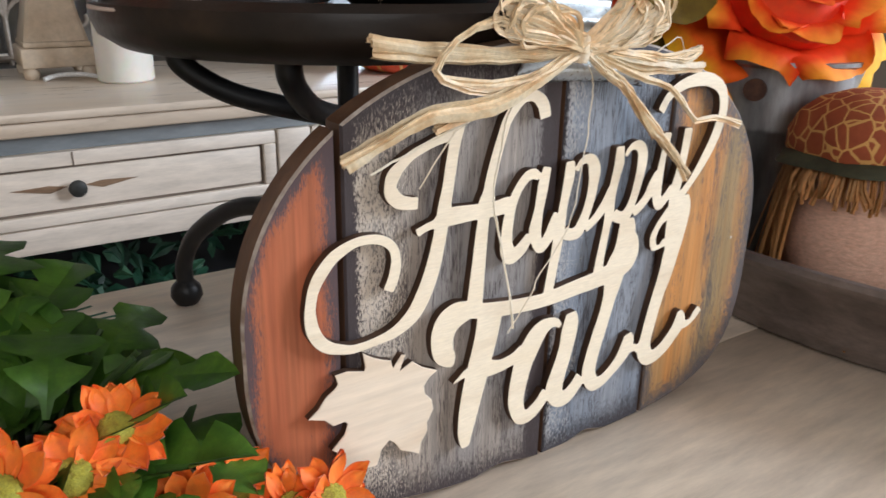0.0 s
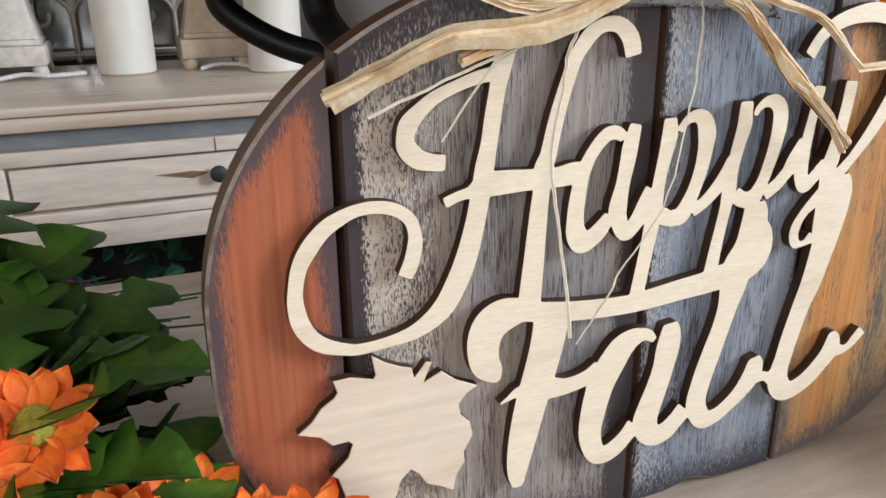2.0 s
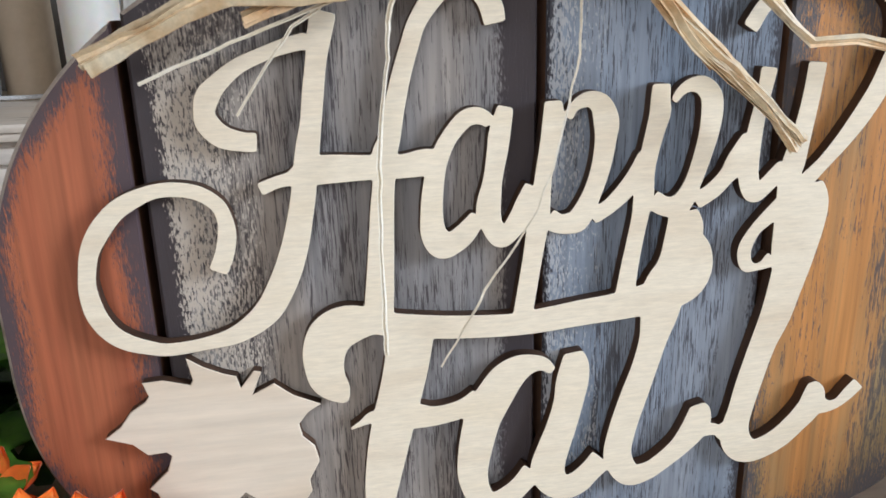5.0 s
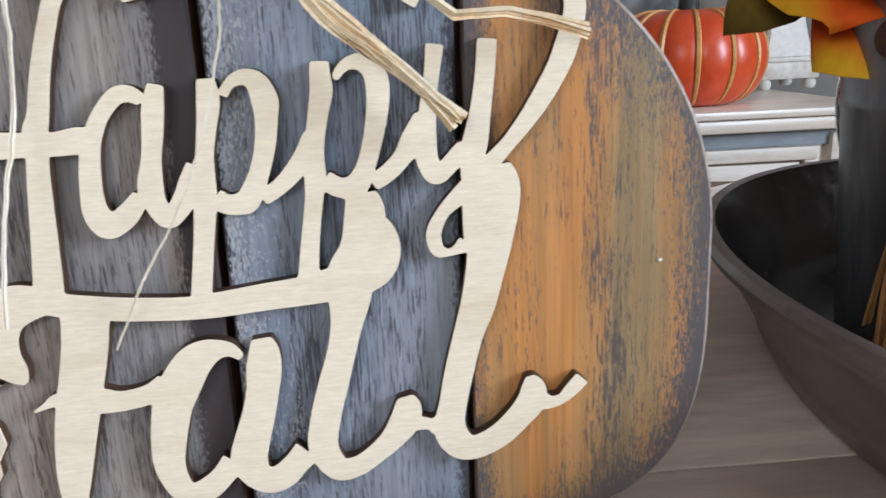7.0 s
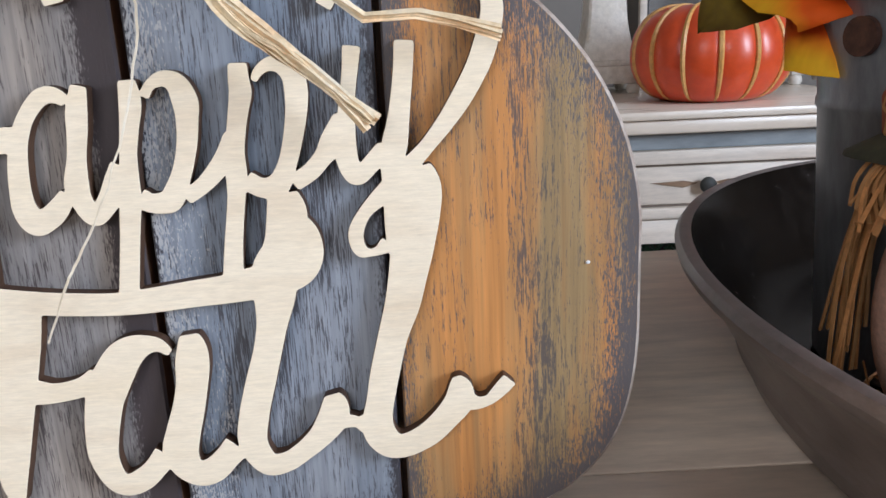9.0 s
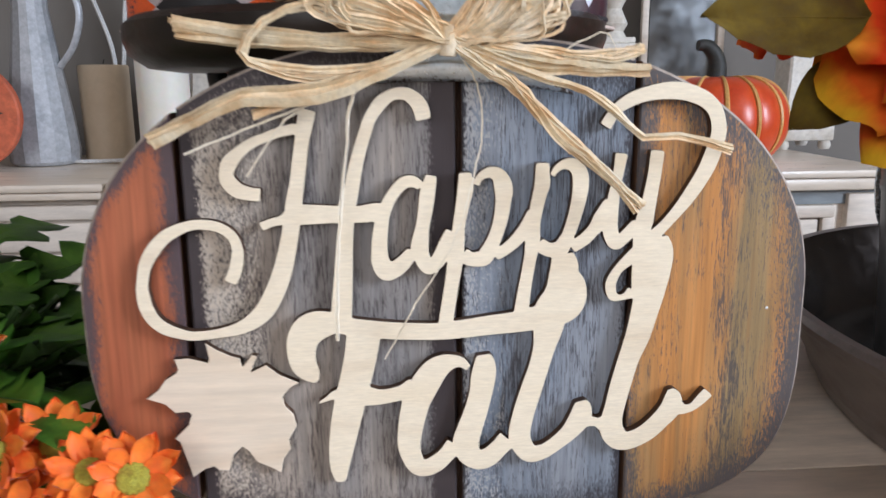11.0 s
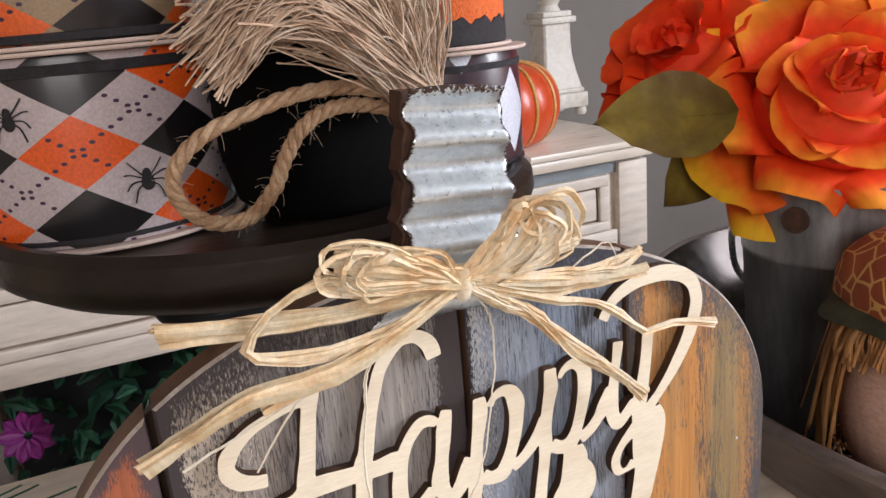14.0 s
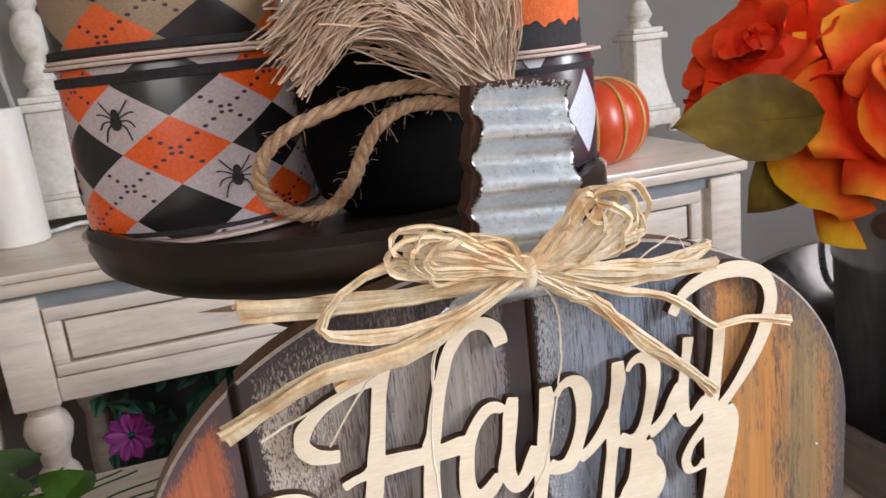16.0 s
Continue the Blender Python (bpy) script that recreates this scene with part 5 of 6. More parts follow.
bush = thing("leaf_bunch", "dense bunch of lobed green cloth leaves on the table", "plant", (-0.228, 0.048, 0.0))
kinds = []
for k in range(6):
    me_ob = mesh_of("leaf", lobed_leaf(0.047 + 0.007 * (k % 3), k + 11), M_LEAF, bush, smooth=50)
    kinds.append(me_ob.data)
    me_ob.matrix_local = pose(0.0 + 0.02 * k - 0.05, 0.0, 0.05, 30, 0, 40 * k)
rng = random.Random(21)
for k in range(190):
    a, h = rng.uniform(0, 2 * math.pi), rng.random() ** 0.8
    rad = 0.062 * math.sqrt(rng.random()) * (1.05 - 0.45 * h)
    x, y, z = rad * 1.15 * math.cos(a), rad * math.sin(a) * 1.0, 0.006 + 0.062 * h
    if x - 0.228 > -0.196 and y + 0.048 < 0.075:
        continue
    tilt = 8 + 38 * h + rng.uniform(-25, 25)
    m = pose(x, y, z, 0, 0, math.degrees(a) - 90 + rng.uniform(-35, 35)) @ pose(0, 0, 0, tilt, rng.uniform(-35, 35), 0) @ Matrix.Scale(rng.uniform(0.75, 1.15), 4)
    tip = m @ Vector((0, 0.052, 0))
    if tip.x - 0.228 > -0.172 and tip.y + 0.048 < 0.03:
        continue
    ob = bpy.data.objects.new("leaf", kinds[k % 6])
    scene.collection.objects.link(ob)
    ob.parent = bush
    ob.matrix_local = m
for k, (x, y, z, a) in enumerate(((0.012, -0.018, 0.080, -10), (-0.020, -0.010, 0.082, 30), (-0.035, -0.020, 0.062, 20), (0.010, 0.010, 0.085, 15), (-0.030, 0.012, 0.092, 5), (-0.012, 0.026, 0.094, -14), (-0.045, 0.004, 0.084, 34), (0.004, 0.030, 0.080, -30))):
    ob = bpy.data.objects.new("leaf", kinds[k % 6])
    scene.collection.objects.link(ob)
    ob.parent = bush
    ob.matrix_local = pose(x, y, z, 0, 0, a) @ pose(0, 0, 0, 38, 10, 0) @ Matrix.Scale(1.25, 4)
for k in range(22):
    a = rng.uniform(0, 2 * math.pi)
    e = Vector((0.05 * math.cos(a), 0.045 * math.sin(a), rng.uniform(0.05, 0.10)))
    mesh_of("stalk", tube(spline([(0.01 * math.cos(a), 0.01 * math.sin(a), 0.0), tuple(e * 0.5 + Vector((0, 0, 0.02))), tuple(e)], 5), 0.0013, 6), M_STALK, bush)
# long thin blades lie behind, over the table's far edge
blades = thing("grass_spray", "spray of long thin dark green blades on the table", "plant", (-0.26, 0.20, 0.002))
for k in range(16):
    a = radians(20 + 5 * k + rng.uniform(-4, 4))
    L = rng.uniform(0.10, 0.16)
    mesh_of("blade", strap(spline([(0, 0.002 * k, 0.002), (L * 0.5 * math.cos(a), L * 0.5 * math.sin(a) * 0.6, 0.014 + 0.002 * k), (L * math.cos(a), L * math.sin(a) * 0.6, 0.006 + 0.002 * k)], 6), 0.003, face=(0, 0, 1), fold=0.2), M_LEAF_FAR, blades)


# ---- silk roses in the bucket ----
def rose_petal(w, h, curl, ruffle, seed, lip=0.25):
    """A broad petal standing on +z from the origin, cupped towards -y at its base and rolled back at its lip."""
    r = random.Random(seed)
    a1, a2 = r.uniform(0, 6), r.uniform(0, 6)
    verts, faces = [], []
    NU, NV = 12, 9
    for i in range(NV + 1):
        v = i / NV
        for j in range(NU + 1):
            u = 2 * j / NU - 1
            half = w * (0.42 + 0.62 * math.sin(math.pi * min(1.0, v * 0.62 + 0.06)) ** 0.9)
            edge = 1 - 0.20 * abs(u) ** 3 * v
            x = half * math.sin(u * 1.05) * edge
            y = -half * curl * (1 - math.cos(u * 1.05)) * 1.0 - 0.30 * h * curl * math.sin(v * 2.2) + lip * h * max(0, v - 0.62) ** 1.5 * 2.4
            z = h * v * (1 - 0.16 * abs(u) ** 3 * v) - 0.10 * h * max(0, v - 0.75)
            k = ruffle * v * v * (0.4 + abs(u))
            y += k * math.sin(3.4 * u + a1) * h
            z += 0.5 * k * math.sin(4.6 * u + a2) * h + 0.015 * h * v * math.sin(15 * u + a1)
            verts.append((x, y, z))
    for i in range(NV):
        for j in range(NU):
            a = i * (NU + 1) + j
            faces.append((a, a + 1, a + NU + 2, a + NU + 1))
    n = len(verts)
    verts += [(x, y + 0.0005, z) for x, y, z in verts]
    faces += [tuple(reversed([i + n for i in f])) for f in faces]
    return verts, faces


def petal_paint(name, base, rim, at_height):
    """Silk petal paint that turns to the rim colour towards its lip."""
    m, nt, p = blank(name)
    tc = nt.nodes.new("ShaderNodeTexCoord")
    sep = nt.nodes.new("ShaderNodeSeparateXYZ")
    nt.links.new(tc.outputs["Object"], sep.inputs["Vector"])
    fold = noise_node(nt, 70, (1, 1, 0.25), 4.0, 0.6)
    broad = noise_node(nt, 22, (1, 1, 1), 3.0, 0.6)
    t = calc(nt, "ADD", calc(nt, "DIVIDE", sep.outputs["Z"], at_height), calc(nt, "MULTIPLY", calc(nt, "SUBTRACT", broad, 0.5), 0.55))
    mask = ramp(nt, [(0.72, (0, 0, 0)), (0.96, (1, 1, 1))], t)
    body = ramp(nt, [(0.3, tuple(c * 0.8 for c in base)), (0.7, base)], broad)
    col = mix(nt, mask, body, rim)
    col = mix(nt, 1.0, col, ramp(nt, [(0.3, (0.82, 0.78, 0.76)), (0.7, (1.05, 1.05, 1.05))], fold), "MULTIPLY")
    nt.links.new(col, p.inputs["Base Color"])
    p.inputs["Roughness"].default_value = 0.65
    p.inputs["Specular IOR Level"].default_value = 0.15
    set_bump(nt, p, fold, 0.3, 0.0006)
    return m


M_PETAL_IN = petal_paint("deep_red_orange_petal", (0.98, 0.058, 0.010), (1.0, 0.20, 0.025), 0.043)
M_PETAL_MID = petal_paint("orange_lipped_petal", (1.0, 0.082, 0.012), (1.0, 0.36, 0.025), 0.054)
M_PETAL_OUT = petal_paint("yellow_lipped_petal", (0.98, 0.15, 0.012), (0.98, 0.56, 0.02), 0.056)


def rose(name, at, aim, size, seed, label, rings):
    ob = thing(name, label, "flower", at, group="silk roses in the bucket")
    r = random.Random(seed)
    m = Vector(aim).normalized().to_track_quat("Z", "Y").to_matrix().to_4x4()
    heart = lathe([(0.0, -0.050), (0.026, -0.040), (0.044, -0.022), (0.043, -0.006), (0.028, 0.004), (0.020, 0.014), (0.008, 0.026), (0.0, 0.028)], 24, wobble=lambda a, z: 1 + 0.06 * math.sin(3 * a + 90 * z))
    mesh_of("heart", moved(heart, m @ Matrix.Scale(size, 4)), M_ROSE, ob)
    for ring, (count, w, h, rad, lean, mt, lip) in enumerate(rings):
        for k in range(count):
            a = 360 * (k + 0.5 * (ring % 2)) / count + r.uniform(-12, 12)
            p = rose_petal(w * size * r.uniform(0.9, 1.12), h * size * r.uniform(0.92, 1.08), 0.75 - 0.10 * ring, 0.05 + 0.018 * ring, seed * 31 + ring * 9 + k, lip)
            ptl = mesh_of("petal", p, mt, ob, smooth=80)
            ptl.matrix_local = m @ pose(0, 0, -0.008 * size * ring, 0, 0, a) @ pose(0, rad * size, 0, -lean + r.uniform(-6, 6), r.uniform(-6, 6), 0)
    return ob


rose("silk_rose", (0.286, 0.085, 0.232), (-0.42, -0.76, 0.50), 1.0, 3, "large red and orange silk rose, fully open", (
    (3, 0.008, 0.036, 0.0015, -4, M_PETAL_IN, 0.05), (4, 0.013, 0.038, 0.004, 2, M_PETAL_IN, 0.1), (5, 0.019, 0.041, 0.008, 9, M_PETAL_IN, 0.15), (5, 0.025, 0.045, 0.014, 18, M_PETAL_MID, 0.25), (6, 0.032, 0.050, 0.020, 30, M_PETAL_MID, 0.35),
    (6, 0.040, 0.054, 0.026, 50, M_PETAL_MID, 0.4), (6, 0.044, 0.058, 0.030, 72, M_PETAL_OUT, 0.35), (6, 0.046, 0.052, 0.028, 84, M_PETAL_OUT, 0.2)))
rose("silk_rose", (0.246, 0.176, 0.252), (-0.60, -0.20, 0.75), 0.78, 8, "red-orange silk rose behind the large one", (
    (4, 0.016, 0.036, 0.004, 6, M_PETAL_IN, 0.1), (5, 0.028, 0.044, 0.014, 22, M_PETAL_IN, 0.25), (6, 0.040, 0.052, 0.022, 46, M_PETAL_MID, 0.35), (6, 0.044, 0.056, 0.026, 80, M_PETAL_MID, 0.3)))
rose("silk_rose", (0.360, 0.130, 0.240), (0.50, -0.30, 0.75), 0.9, 12, "orange silk rose at the back of the bucket", (
    (4, 0.016, 0.036, 0.004, 6, M_PETAL_IN, 0.1), (5, 0.028, 0.044, 0.014, 22, M_PETAL_MID, 0.25), (6, 0.040, 0.052, 0.022, 50, M_PETAL_MID, 0.35), (6, 0.044, 0.056, 0.026, 84, M_PETAL_OUT, 0.3)))


def silk_leaf(at, aim, up, length, width):
    ob = thing("silk_leaf", "broad olive green and russet silk leaf", "leaf", at, group="silk leaves in the bucket")
    verts, faces = [], []
    for i in range(15):
        t = i / 14
        w = width * math.sin(math.pi * t ** 0.8) ** 0.85
        for j in range(9):
            u = j / 4 - 1
            verts.append((u * w / 2, t * length, 0.10 * width * abs(u) - 0.06 * length * t * t + 0.0015 * math.sin(t * 30) * abs(u)))
    for i in range(14):
        for j in range(8):
            a = i * 9 + j
            faces.append((a, a + 1, a + 10, a + 9))
    n = len(verts)
    verts += [(x, y, z - 0.0005) for x, y, z in verts]
    faces += [tuple(reversed([i + n for i in f])) for f in faces]
    y = Vector(aim).normalized()
    x = y.cross(Vector(up)).normalized()
    z = x.cross(y)
    m = Matrix((x, y, z)).transposed().to_4x4()
    mesh_of("blade", moved((verts, faces), m), M_OLIVE, ob, smooth=60)
    mesh_of("rib", moved(tube([(0, 0, 0.001), (0, length * 0.5, -0.0005 - 0.015 * length), (0, length * 0.97, -0.055 * length)], [0.0009, 0.0007, 0.0003], 6), m), M_OLIVE, ob)


silk_leaf((0.236, 0.118, 0.222), (-0.97, 0.16, 0.05), (-0.15, -0.90, 0.40), 0.088, 0.052)
silk_leaf((0.262, 0.150, 0.200), (-0.55, 0.10, -0.50), (-0.30, -0.85, 0.30), 0.060, 0.040)
stems = thing("flower_stems", "green plastic flower stems in the bucket", "stem", (KX, KY, 0.0155))
for ex, ey, ez in ((-0.030, -0.026, 0.198), (-0.076, 0.055, 0.222), (0.040, 0.016, 0.216)):
    mesh_of("stem", tube(spline([(ex * 0.1, ey * 0.1, 0.0), (ex * 0.35, ey * 0.35, 0.11), (ex, ey, ez)], 8), 0.0028, 8), M_STALK, stems)

# ---- scarecrow head doll in the tub: one plain mesh ----
def doll():
    shapes, slots = [], []
    def add(shape, slot):
        shapes.append(shape)
        slots.extend([slot] * len(shape[1]))
    r = random.Random(9)
    head = [(0.0, -0.048)] + [(0.047 * math.cos(a) ** 0.75, 0.048 * math.sin(a)) for a in (radians(d) for d in range(-80, 81, 8))] + [(0.0, 0.048)]
    add(moved(lathe(head, 40), pose(0, 0, 0.050)), 0)
    hat = [(0.046, 0.097), (0.051, 0.103), (0.051, 0.113), (0.046, 0.124), (0.034, 0.132), (0.016, 0.137), (0.0, 0.138)]
    add(lathe(hat, 48, wobble=lambda a, z: 1 + 0.035 * math.sin(a * 5) + 0.02 * math.sin(a * 11 + z * 200)), 1)
    brim = [(0.040, 0.103), (0.050, 0.102), (0.058, 0.097), (0.0585, 0.0955), (0.050, 0.0995), (0.040, 0.100)]
    add(lathe(brim, 60, wobble=lambda a, z: 1 + 0.06 * math.sin(a * 6 + 1) * (1 if z < 0.099 else 0)), 2)
    for k in range(150):
        a = r.uniform(0, 2 * math.pi)
        if 3.45 < a < 5.90:
            L = r.uniform(0.014, 0.024)
        else:
            L = r.uniform(0.060, 0.090)
        c, s = math.cos(a), math.sin(a)
        rr = 0.049 + r.uniform(0, 0.006)
        pts = spline([(rr * c * 0.9, rr * s * 0.9, 0.100), (rr * c * 1.06, rr * s * 1.06, 0.098 - L * 0.45), (rr * c * 1.10 + r.gauss(0, 0.003), rr * s * 1.10 + r.gauss(0, 0.003), max(0.002, 0.098 - L))], 4)
        add(strap(pts, r.uniform(0.002, 0.0038), face=(c, s, 0), fold=0.3), 3)
    bloom = pose(0.026, -0.050, 0.110, 78, 0, 25)
    for k in range(11):
        add(moved(petal_shape(0.013, 0.007, 0.2, 70 + k), bloom @ pose(0, 0, 0.0003 * (k % 2), 0, 0, 360 * k / 11) @ pose(0, 0.004, 0)), 4)
    add(moved(lathe([(0.0, -0.002), (0.0055, -0.001), (0.006, 0.0015), (0.004, 0.0035), (0.0, 0.004)], 18), bloom), 5)
    ob = mesh_of("scarecrow_doll", joined(*shapes), [M_SKIN, M_HAT, M_BRIM, M_STRAW, M_YELLOW, M_DARKSTEM], smooth=50, slots=slots)
    ob.matrix_world = pose(0.281, 0.013, 0.0075, -2, 0, -38) @ Matrix.Diagonal((0.96, 0.96, 1.15, 1))
    return tagged(ob, "soft scarecrow head doll with straw hair and russet hat", "doll")


doll()
shapes = []
for k in range(220):
    a, q = rng.uniform(0, 2 * math.pi), 0.10 * math.sqrt(rng.random())
    p = Vector((0.335 + q * math.cos(a), 0.02 + q * math.sin(a) * 0.9, 0.008 + rng.uniform(0, 0.012)))
    d = Vector((rng.gauss(0, 1), rng.gauss(0, 1), rng.gauss(0, 0.2))).normalized() * rng.uniform(0.01, 0.03)
    shapes.append(strap([p - d, p + Vector((0, 0, 0.003)), p + d], rng.uniform(0.001, 0.0022), face=(0, 0, 1)))
tagged(mesh_of("straw", joined(*shapes), M_STRAW), "loose orange straw filling in the tub", "straw", kind="stuff")

# ---- things on the buffet ----
def candle(x, y, r, h, mt, label):
    ob = thing("pillar_candle", label, "candle", (x, y, BT + 0.0005), group="pillar candles on the buffet")
    mesh_of("wax", lathe([(0.0, 0.0), (r - 0.003, 0.0), (r, 0.003), (r, h - 0.004), (r - 0.002, h - 0.0005), (r - 0.006, h), (r * 0.7, h - 0.003), (r * 0.2, h - 0.005), (0.0, h - 0.005)], 48, wobble=lambda a, z: 1 + 0.006 * math.sin(3 * a + z * 9)), mt, ob)
    mesh_of("wick", tube([(0, 0, h - 0.006), (0.001, 0, h + 0.004), (0.003, 0, h + 0.010)], 0.0011, 6), M_DARKSTEM, ob)


candle(-0.412, 1.140, 0.045, 0.215, M_WAX, "tall ivory pillar candle")
candle(-0.175, 1.225, 0.046, 0.215, M_WAX, "tall ivory pillar candle")
candle(0.060, 1.150, 0.045, 0.215, M_WAX, "tall ivory pillar candle")
candle(-0.560, 1.285, 0.046, 0.180, M_WAX_TAN, "pillar candle in tan wax, darkened for the shade it stands in")


def post_lamp(x, y, mt, label, tall=0.20):
    """A square plinth on small feet, a tapered waist, a cap and a turned column."""
    ob = thing("candlestick", label, "candlestick", (x, y, BT + 0.0005), group="painted candlesticks on the buffet")
    for sx in (-1, 1):
        for sy in (-1, 1):
            mesh_of("foot", moved(lathe([(0.0, 0.0), (0.010, 0.0), (0.013, 0.006), (0.012, 0.014), (0.009, 0.0178), (0.0, 0.0178)], 16), pose(sx * 0.045, sy * 0.045, 0)), mt, ob)
    mesh_of("plinth", joined(box(-0.058, 0.058, -0.058, 0.058, 0.018, 0.050, 0.003), box(-0.052, 0.052, -0.052, 0.052, 0.0502, 0.060, 0.003)), mt, ob)
    verts, faces = [], []
    prof = [(0.050, 0.0602), (0.047, 0.075), (0.041, 0.10), (0.036, 0.13), (0.034, 0.16), (0.034, tall)]
    for r, z in prof:
        k = r * 0.12
        verts += [(-r + k, -r, z), (r - k, -r, z), (r, -r + k, z), (r, r - k, z), (r - k, r, z), (-r + k, r, z), (-r, r - k, z), (-r, -r + k, z)]
    for i in range(len(prof) - 1):
        for k in range(8):
            j = (k + 1) % 8
            faces.append((i * 8 + k, i * 8 + j, i * 8 + 8 + j, i * 8 + 8 + k))
    mesh_of("shaft", (verts, faces), mt, ob)
    mesh_of("cap", joined(box(-0.043, 0.043, -0.043, 0.043, tall + 0.0002, tall + 0.014, 0.003), box(-0.036, 0.036, -0.036, 0.036, tall + 0.0143, tall + 0.026, 0.003)), mt, ob)
    prof = [(0.0, 0.0), (0.026, 0.0), (0.020, 0.012), (0.028, 0.026), (0.022, 0.040), (0.015, 0.055), (0.024, 0.075), (0.030, 0.100), (0.026, 0.125), (0.016, 0.140), (0.024, 0.155), (0.015, 0.170), (0.021, 0.22), (0.026, 0.26), (0.016, 0.285), (0.03, 0.30), (0.0, 0.305)]
    mesh_of("column", moved(lathe(prof, 28), pose(0, 0, tall + 0.0263)), mt, ob)


post_lamp(-0.352, 1.275, M_CHIPPED, "chipped white painted wooden candlestick")
post_lamp(-0.028, 1.275, M_TANWOOD, "tan and cream painted wooden candlestick")
post_lamp(0.437, 1.285, M_CHIPPED, "chipped white painted wooden candlestick")
post_lamp(0.842, 1.310, M_CHIPPED, "chipped white painted wooden candlestick")

# striped pumpkin
gourd = thing("pumpkin", "shiny red-orange pumpkin with golden ribs and a dark stem", "pumpkin", (0.558, 1.062, BT + 0.0005))
gourd.scale = (1.15, 1.15, 1.08)
prof = [(0.0, 0.012), (0.030, 0.004), (0.058, 0.0), (0.085, 0.010), (0.103, 0.034), (0.110, 0.064), (0.105, 0.096), (0.088, 0.122), (0.060, 0.136), (0.030, 0.136), (0.012, 0.128), (0.0, 0.126)]
RIBS = 14
mesh_of("flesh", lathe([tuple(p) for p in spline(prof, 4)], RIBS * 10, wobble=lambda a, z: 0.955 + 0.045 * abs(math.sin(a * RIBS / 2)) ** 0.6), M_GOURD, gourd, smooth=60)
for k in range(RIBS):
    a = 2 * math.pi * k / RIBS
    pts = [((r * 0.962 + 0.0012) * math.cos(a), (r * 0.962 + 0.0012) * math.sin(a), z + 0.0005) for r, z in spline(prof[2:10], 5)]
    mesh_of("rib_stripe", tube(pts, [0.0012 + 0.0026 * math.sin(math.pi * i / (len(pts) - 1)) for i in range(len(pts))], 6), M_GOURD_LINE, gourd)
mesh_of("stem", tube(spline([(0, 0, 0.126), (0.002, 0, 0.150), (-0.002, 0, 0.170), (-0.016, 0, 0.186), (-0.030, 0, 0.187)], 6), [0.016 - 0.0003 * i for i in range(25)], 10), M_DARKSTEM, gourd, "curved dark stem")

# pitcher vase, painted board pumpkin, cords
vase = thing("pitcher", "tall mottled grey zinc pitcher with a handle", "pitcher", (-0.655, 1.215, BT + 0.0005))
mesh_of("body", lathe([(0.0, 0.0), (0.055, 0.0), (0.060, 0.006), (0.062, 0.03), (0.056, 0.09), (0.046, 0.16), (0.036, 0.23), (0.030, 0.28), (0.031, 0.31), (0.037, 0.335), (0.034, 0.335), (0.028, 0.31), (0.0, 0.30)], 14), M_VASE, vase, smooth=20)
mesh_of("handle", tube(spline([(0.030, -0.005, 0.315), (0.075, -0.01, 0.310), (0.090, -0.012, 0.270), (0.075, -0.01, 0.215), (0.044, -0.005, 0.175)], 7), 0.0065, 8, 0.5), M_VASE, vase)
jack = thing("board_pumpkin", "flat orange painted pumpkin cut-out with dark star eye", "ornament", (-0.735, 1.090, BT + 0.0005))
ring = [(0.098 * math.cos(2 * math.pi * k / 48), 0.096 + 0.094 * math.sin(2 * math.pi * k / 48)) for k in range(48)]
mesh_of("board", plate(ring, -0.008, 0.008, 0.003), [M_FOAM], jack)
star = [(0.052 + (0.020 if k % 2 == 0 else 0.008) * math.cos(math.pi * k / 4), 0.098 + (0.020 if k % 2 == 0 else 0.008) * math.sin(math.pi * k / 4)) for k in range(8)]
mesh_of("star_eye", plate(star, -0.0095, -0.0079, 0.0003), M_DARKSTEM, jack)


def cord(points, r, label="white electric cord lying on the buffet top"):
    ob = mesh_of("cord", tube(spline(points, 8), r, 7), M_CORD)
    return tagged(ob, label, "cord")


Z = BT + 0.0045
cord([(-0.400, 1.19, Z), (-0.370, 1.185, Z), (-0.330, 1.20, Z + 0.004), (-0.290, 1.195, Z + 0.001), (-0.240, 1.22, Z)], 0.0038)
cord([(-0.060, 1.19, Z), (-0.035, 1.20, Z + 0.004), (0.000, 1.185, Z + 0.005), (0.030, 1.175, Z), (0.055, 1.21, Z)], 0.0038)
cord([(-0.620, 1.24, Z), (-0.600, 1.205, Z), (-0.555, 1.20, Z), (-0.500, 1.215, Z), (-0.470, 1.24, Z)], 0.0038)
for pts in (((-0.575, 1.36, 0.052), (-0.560, 1.36, 0.22), (-0.585, 1.36, 0.33), (-0.640, 1.37, 0.46)), ((-0.565, 1.37, 0.052), (-0.545, 1.37, 0.24), (-0.53, 1.37, 0.36), (-0.50, 1.38, 0.47)), ((-0.40, 1.37, 0.052), (-0.425, 1.37, 0.28), (-0.45, 1.37, 0.46))):
    cord(pts, 0.0045, "white twig standing behind the candles")

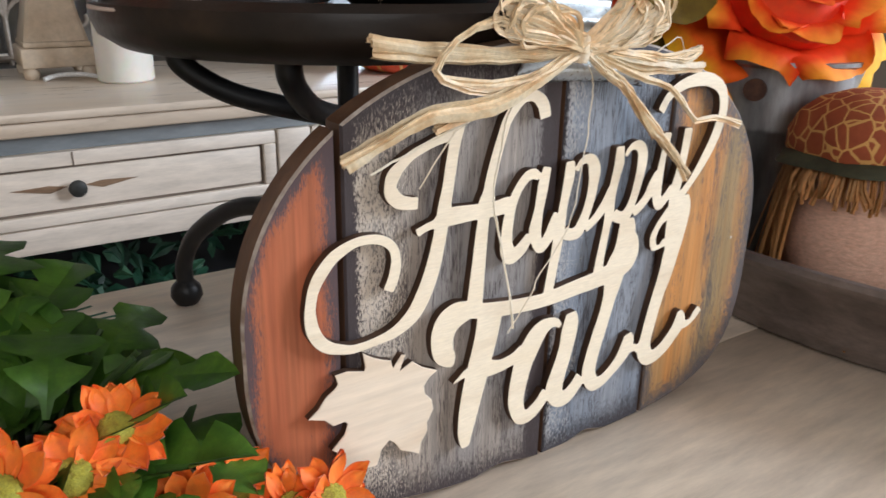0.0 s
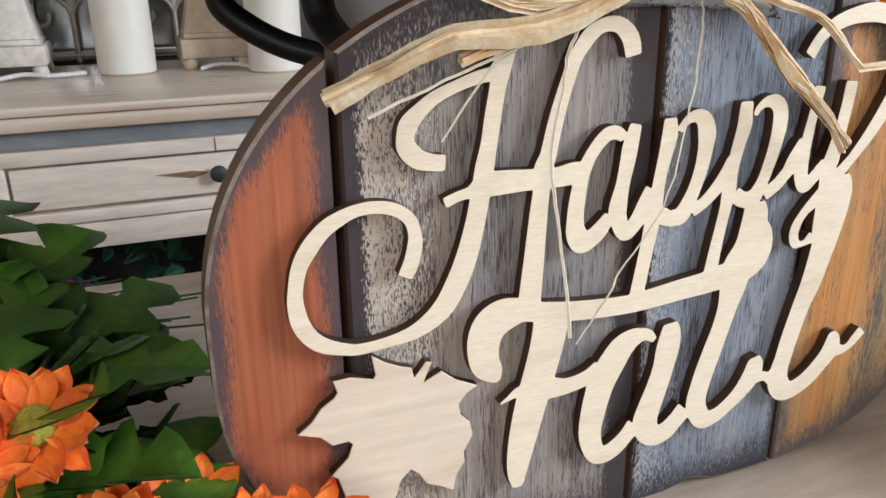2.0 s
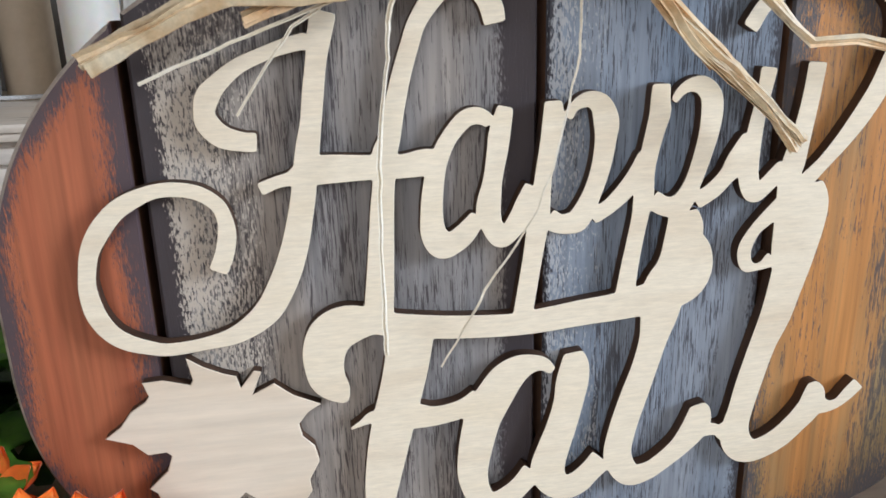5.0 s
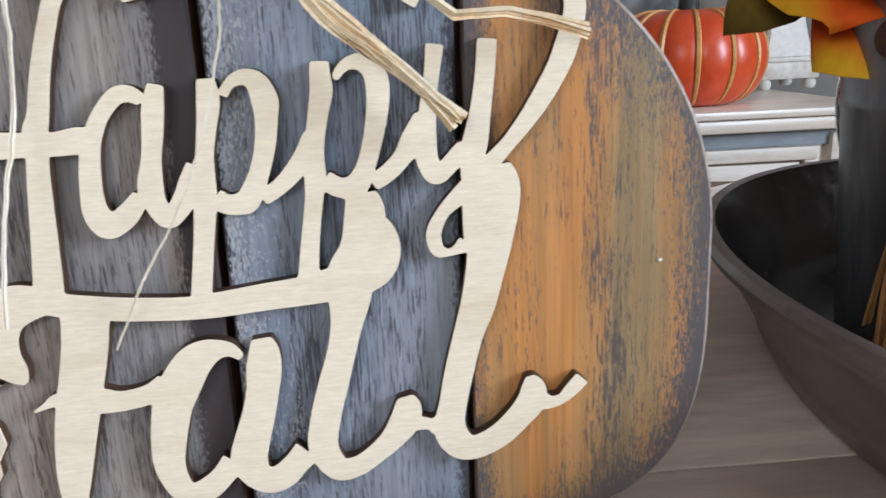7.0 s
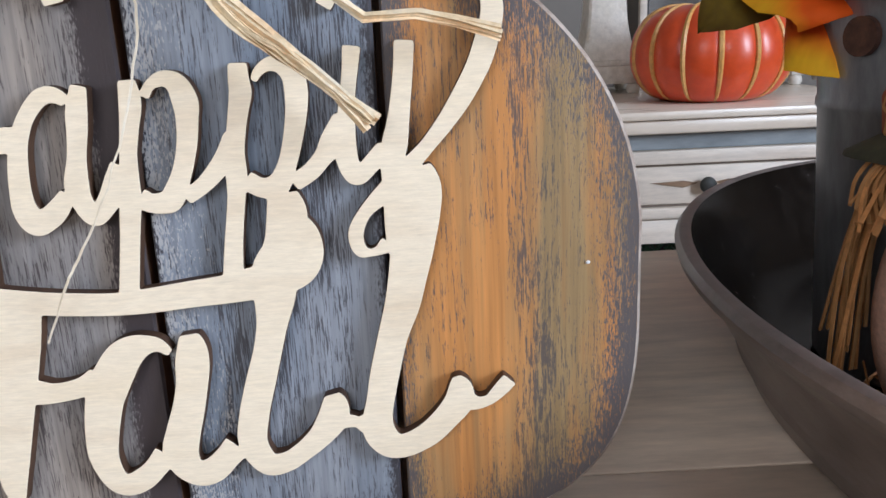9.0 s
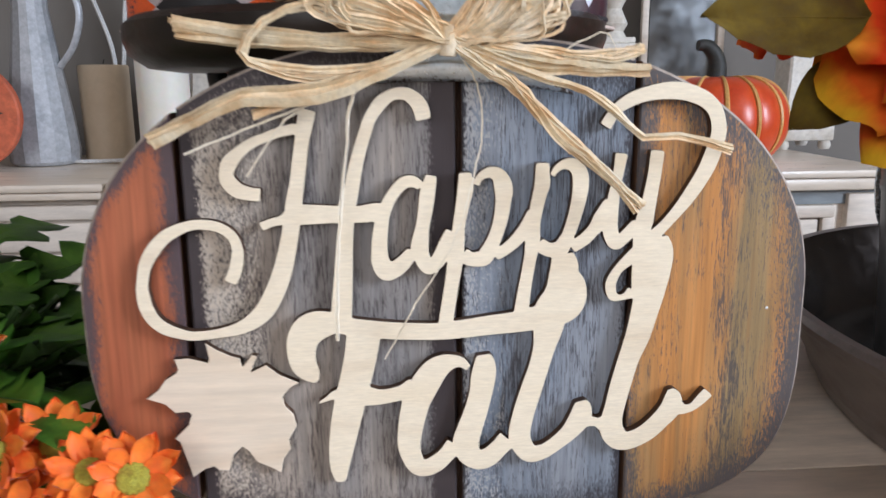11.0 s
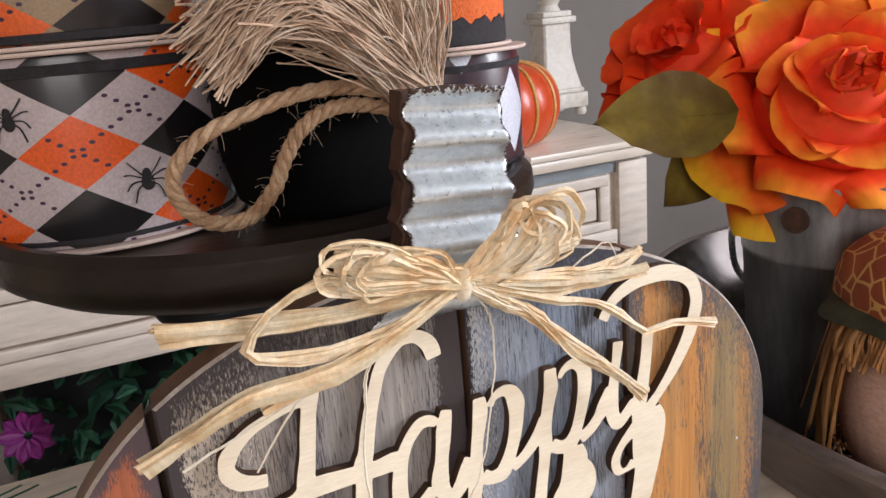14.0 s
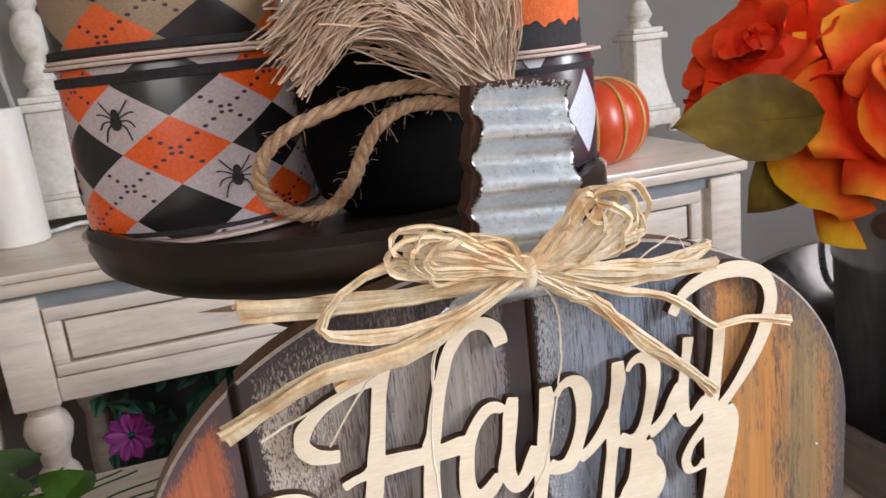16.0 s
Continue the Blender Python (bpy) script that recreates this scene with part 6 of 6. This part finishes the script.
# framed panels and iron scrolls behind
def framed(name, x0, x1, z0, z1, y, label):
    ob = thing(name, label, "mirror", ((x0 + x1) / 2, y, BT + 0.0005))
    w, b, t = (x1 - x0) / 2, 0.0, z1 - z0
    mesh_of("glass", box(-w + 0.012, w - 0.012, 0.004, 0.008, 0.012, t - 0.012, 0), M_MIRROR, ob)
    for s in (-1, 1):
        mesh_of("upright", box(s * w - 0.008, s * w + 0.008, -0.004, 0.012, 0.0, t, 0.003), M_BUFFET, ob)
    mesh_of("rail", box(-w + 0.0082, w - 0.0082, -0.003, 0.011, 0.0, 0.016, 0.003), M_BUFFET, ob)
    mesh_of("rail", box(-w + 0.0082, w - 0.0082, -0.003, 0.011, t - 0.016, t, 0.003), M_BUFFET, ob)


framed("framed_mirror", 0.560, 0.735, 0.0, 0.62, 1.46, "narrow mirror in a thin cream frame")
framed("framed_mirror", -0.335, 0.160, 0.0, 0.62, 1.49, "wide old mirror in a thin cream frame")
scroll = thing("iron_scroll_panel", "champagne iron scrollwork screen behind the candles", "screen", (-0.10, 1.44, BT + 0.0005))
for x in (-0.34, -0.16, 0.02, 0.20):
    mesh_of("bar", tube([(x, 0, 0.0), (x, 0, 0.60)], 0.0045, 8), M_CHAMP, scroll)
mesh_of("rail", tube([(-0.36, 0, 0.012), (0.22, 0, 0.012)], 0.0055, 8), M_CHAMP, scroll)
for x in (-0.25, -0.07, 0.11):
    for s in (-1, 1):
        pts = [(x + s * (0.020 + 0.050 * math.exp(-0.25 * a) * math.cos(a) + 0.02), 0.0, 0.085 + 0.050 * math.exp(-0.22 * a) * math.sin(a)) for a in [k * 0.35 for k in range(20)]]
        mesh_of("scroll", tube(pts, 0.0042, 8), M_CHAMP, scroll)
        pts = [(x + s * 0.09, 0, 0.085), (x + s * 0.075, 0, 0.16), (x + s * 0.03, 0, 0.24), (x + s * 0.010, 0, 0.36), (x + s * 0.05, 0, 0.46)]
        mesh_of("scroll", tube(spline(pts, 8), 0.0042, 8), M_CHAMP, scroll)

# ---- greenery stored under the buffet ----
# added near-black panel: the shade under the buffet as a sheet
tagged(mesh_of("shade_panel", box(-0.36, 0.74, 1.30, 1.34, FLOOR + 0.001, -0.1625, 0), M_DARKVOID), "near-black panel standing in for the shade under the buffet", "panel", kind="structure")
shapes, petals = [], []
rng = random.Random(77)
for k in range(520):
    p = Vector((rng.uniform(-0.34, 0.72), rng.uniform(1.00, 1.26), rng.uniform(-0.52, -0.20)))
    d = Vector((rng.gauss(0, 1), rng.gauss(-0.6, 0.6), rng.gauss(0, 0.8))).normalized() * rng.uniform(0.03, 0.065)
    shapes.append(strap([p, p + d * 0.5 + Vector((0, 0, 0.006)), p + d], [0.006, rng.uniform(0.018, 0.032), 0.004], face=(rng.gauss(0, 0.5), -1, 0.7), fold=0.2))
shelf = thing("greenery_pile", "pile of dark silk greenery with a few flowers under the buffet", "greenery", (0, 0, 0), kind="stuff")
tagged(mesh_of("foliage", joined(*shapes), M_LEAF_FAR, shelf), kind="stuff")
# added near-black block: shade below the leaves, given as a solid
mesh_of("shade_block", box(-0.35, 0.73, 0.99, 1.28, FLOOR + 0.001, -0.50, 0.004), M_DARKVOID, shelf)
for cx, cz in ((-0.292, -0.262), (-0.10, -0.33), (0.3, -0.30)):
    for k in range(9):
        p = petal_shape(0.036, 0.022, 0.3, 900 + k)
        petals.append(moved(p, pose(cx, 0.985, cz, 70, 0, 0) @ pose(0, 0, 0.001 * (k % 3), 0, 0, 40 * k) @ pose(0, 0.006, 0, 10, 0, 0)))
tagged(mesh_of("purple_blossoms", joined(*petals), M_PURPLE, shelf, "purple silk blossoms"), kind="stuff")
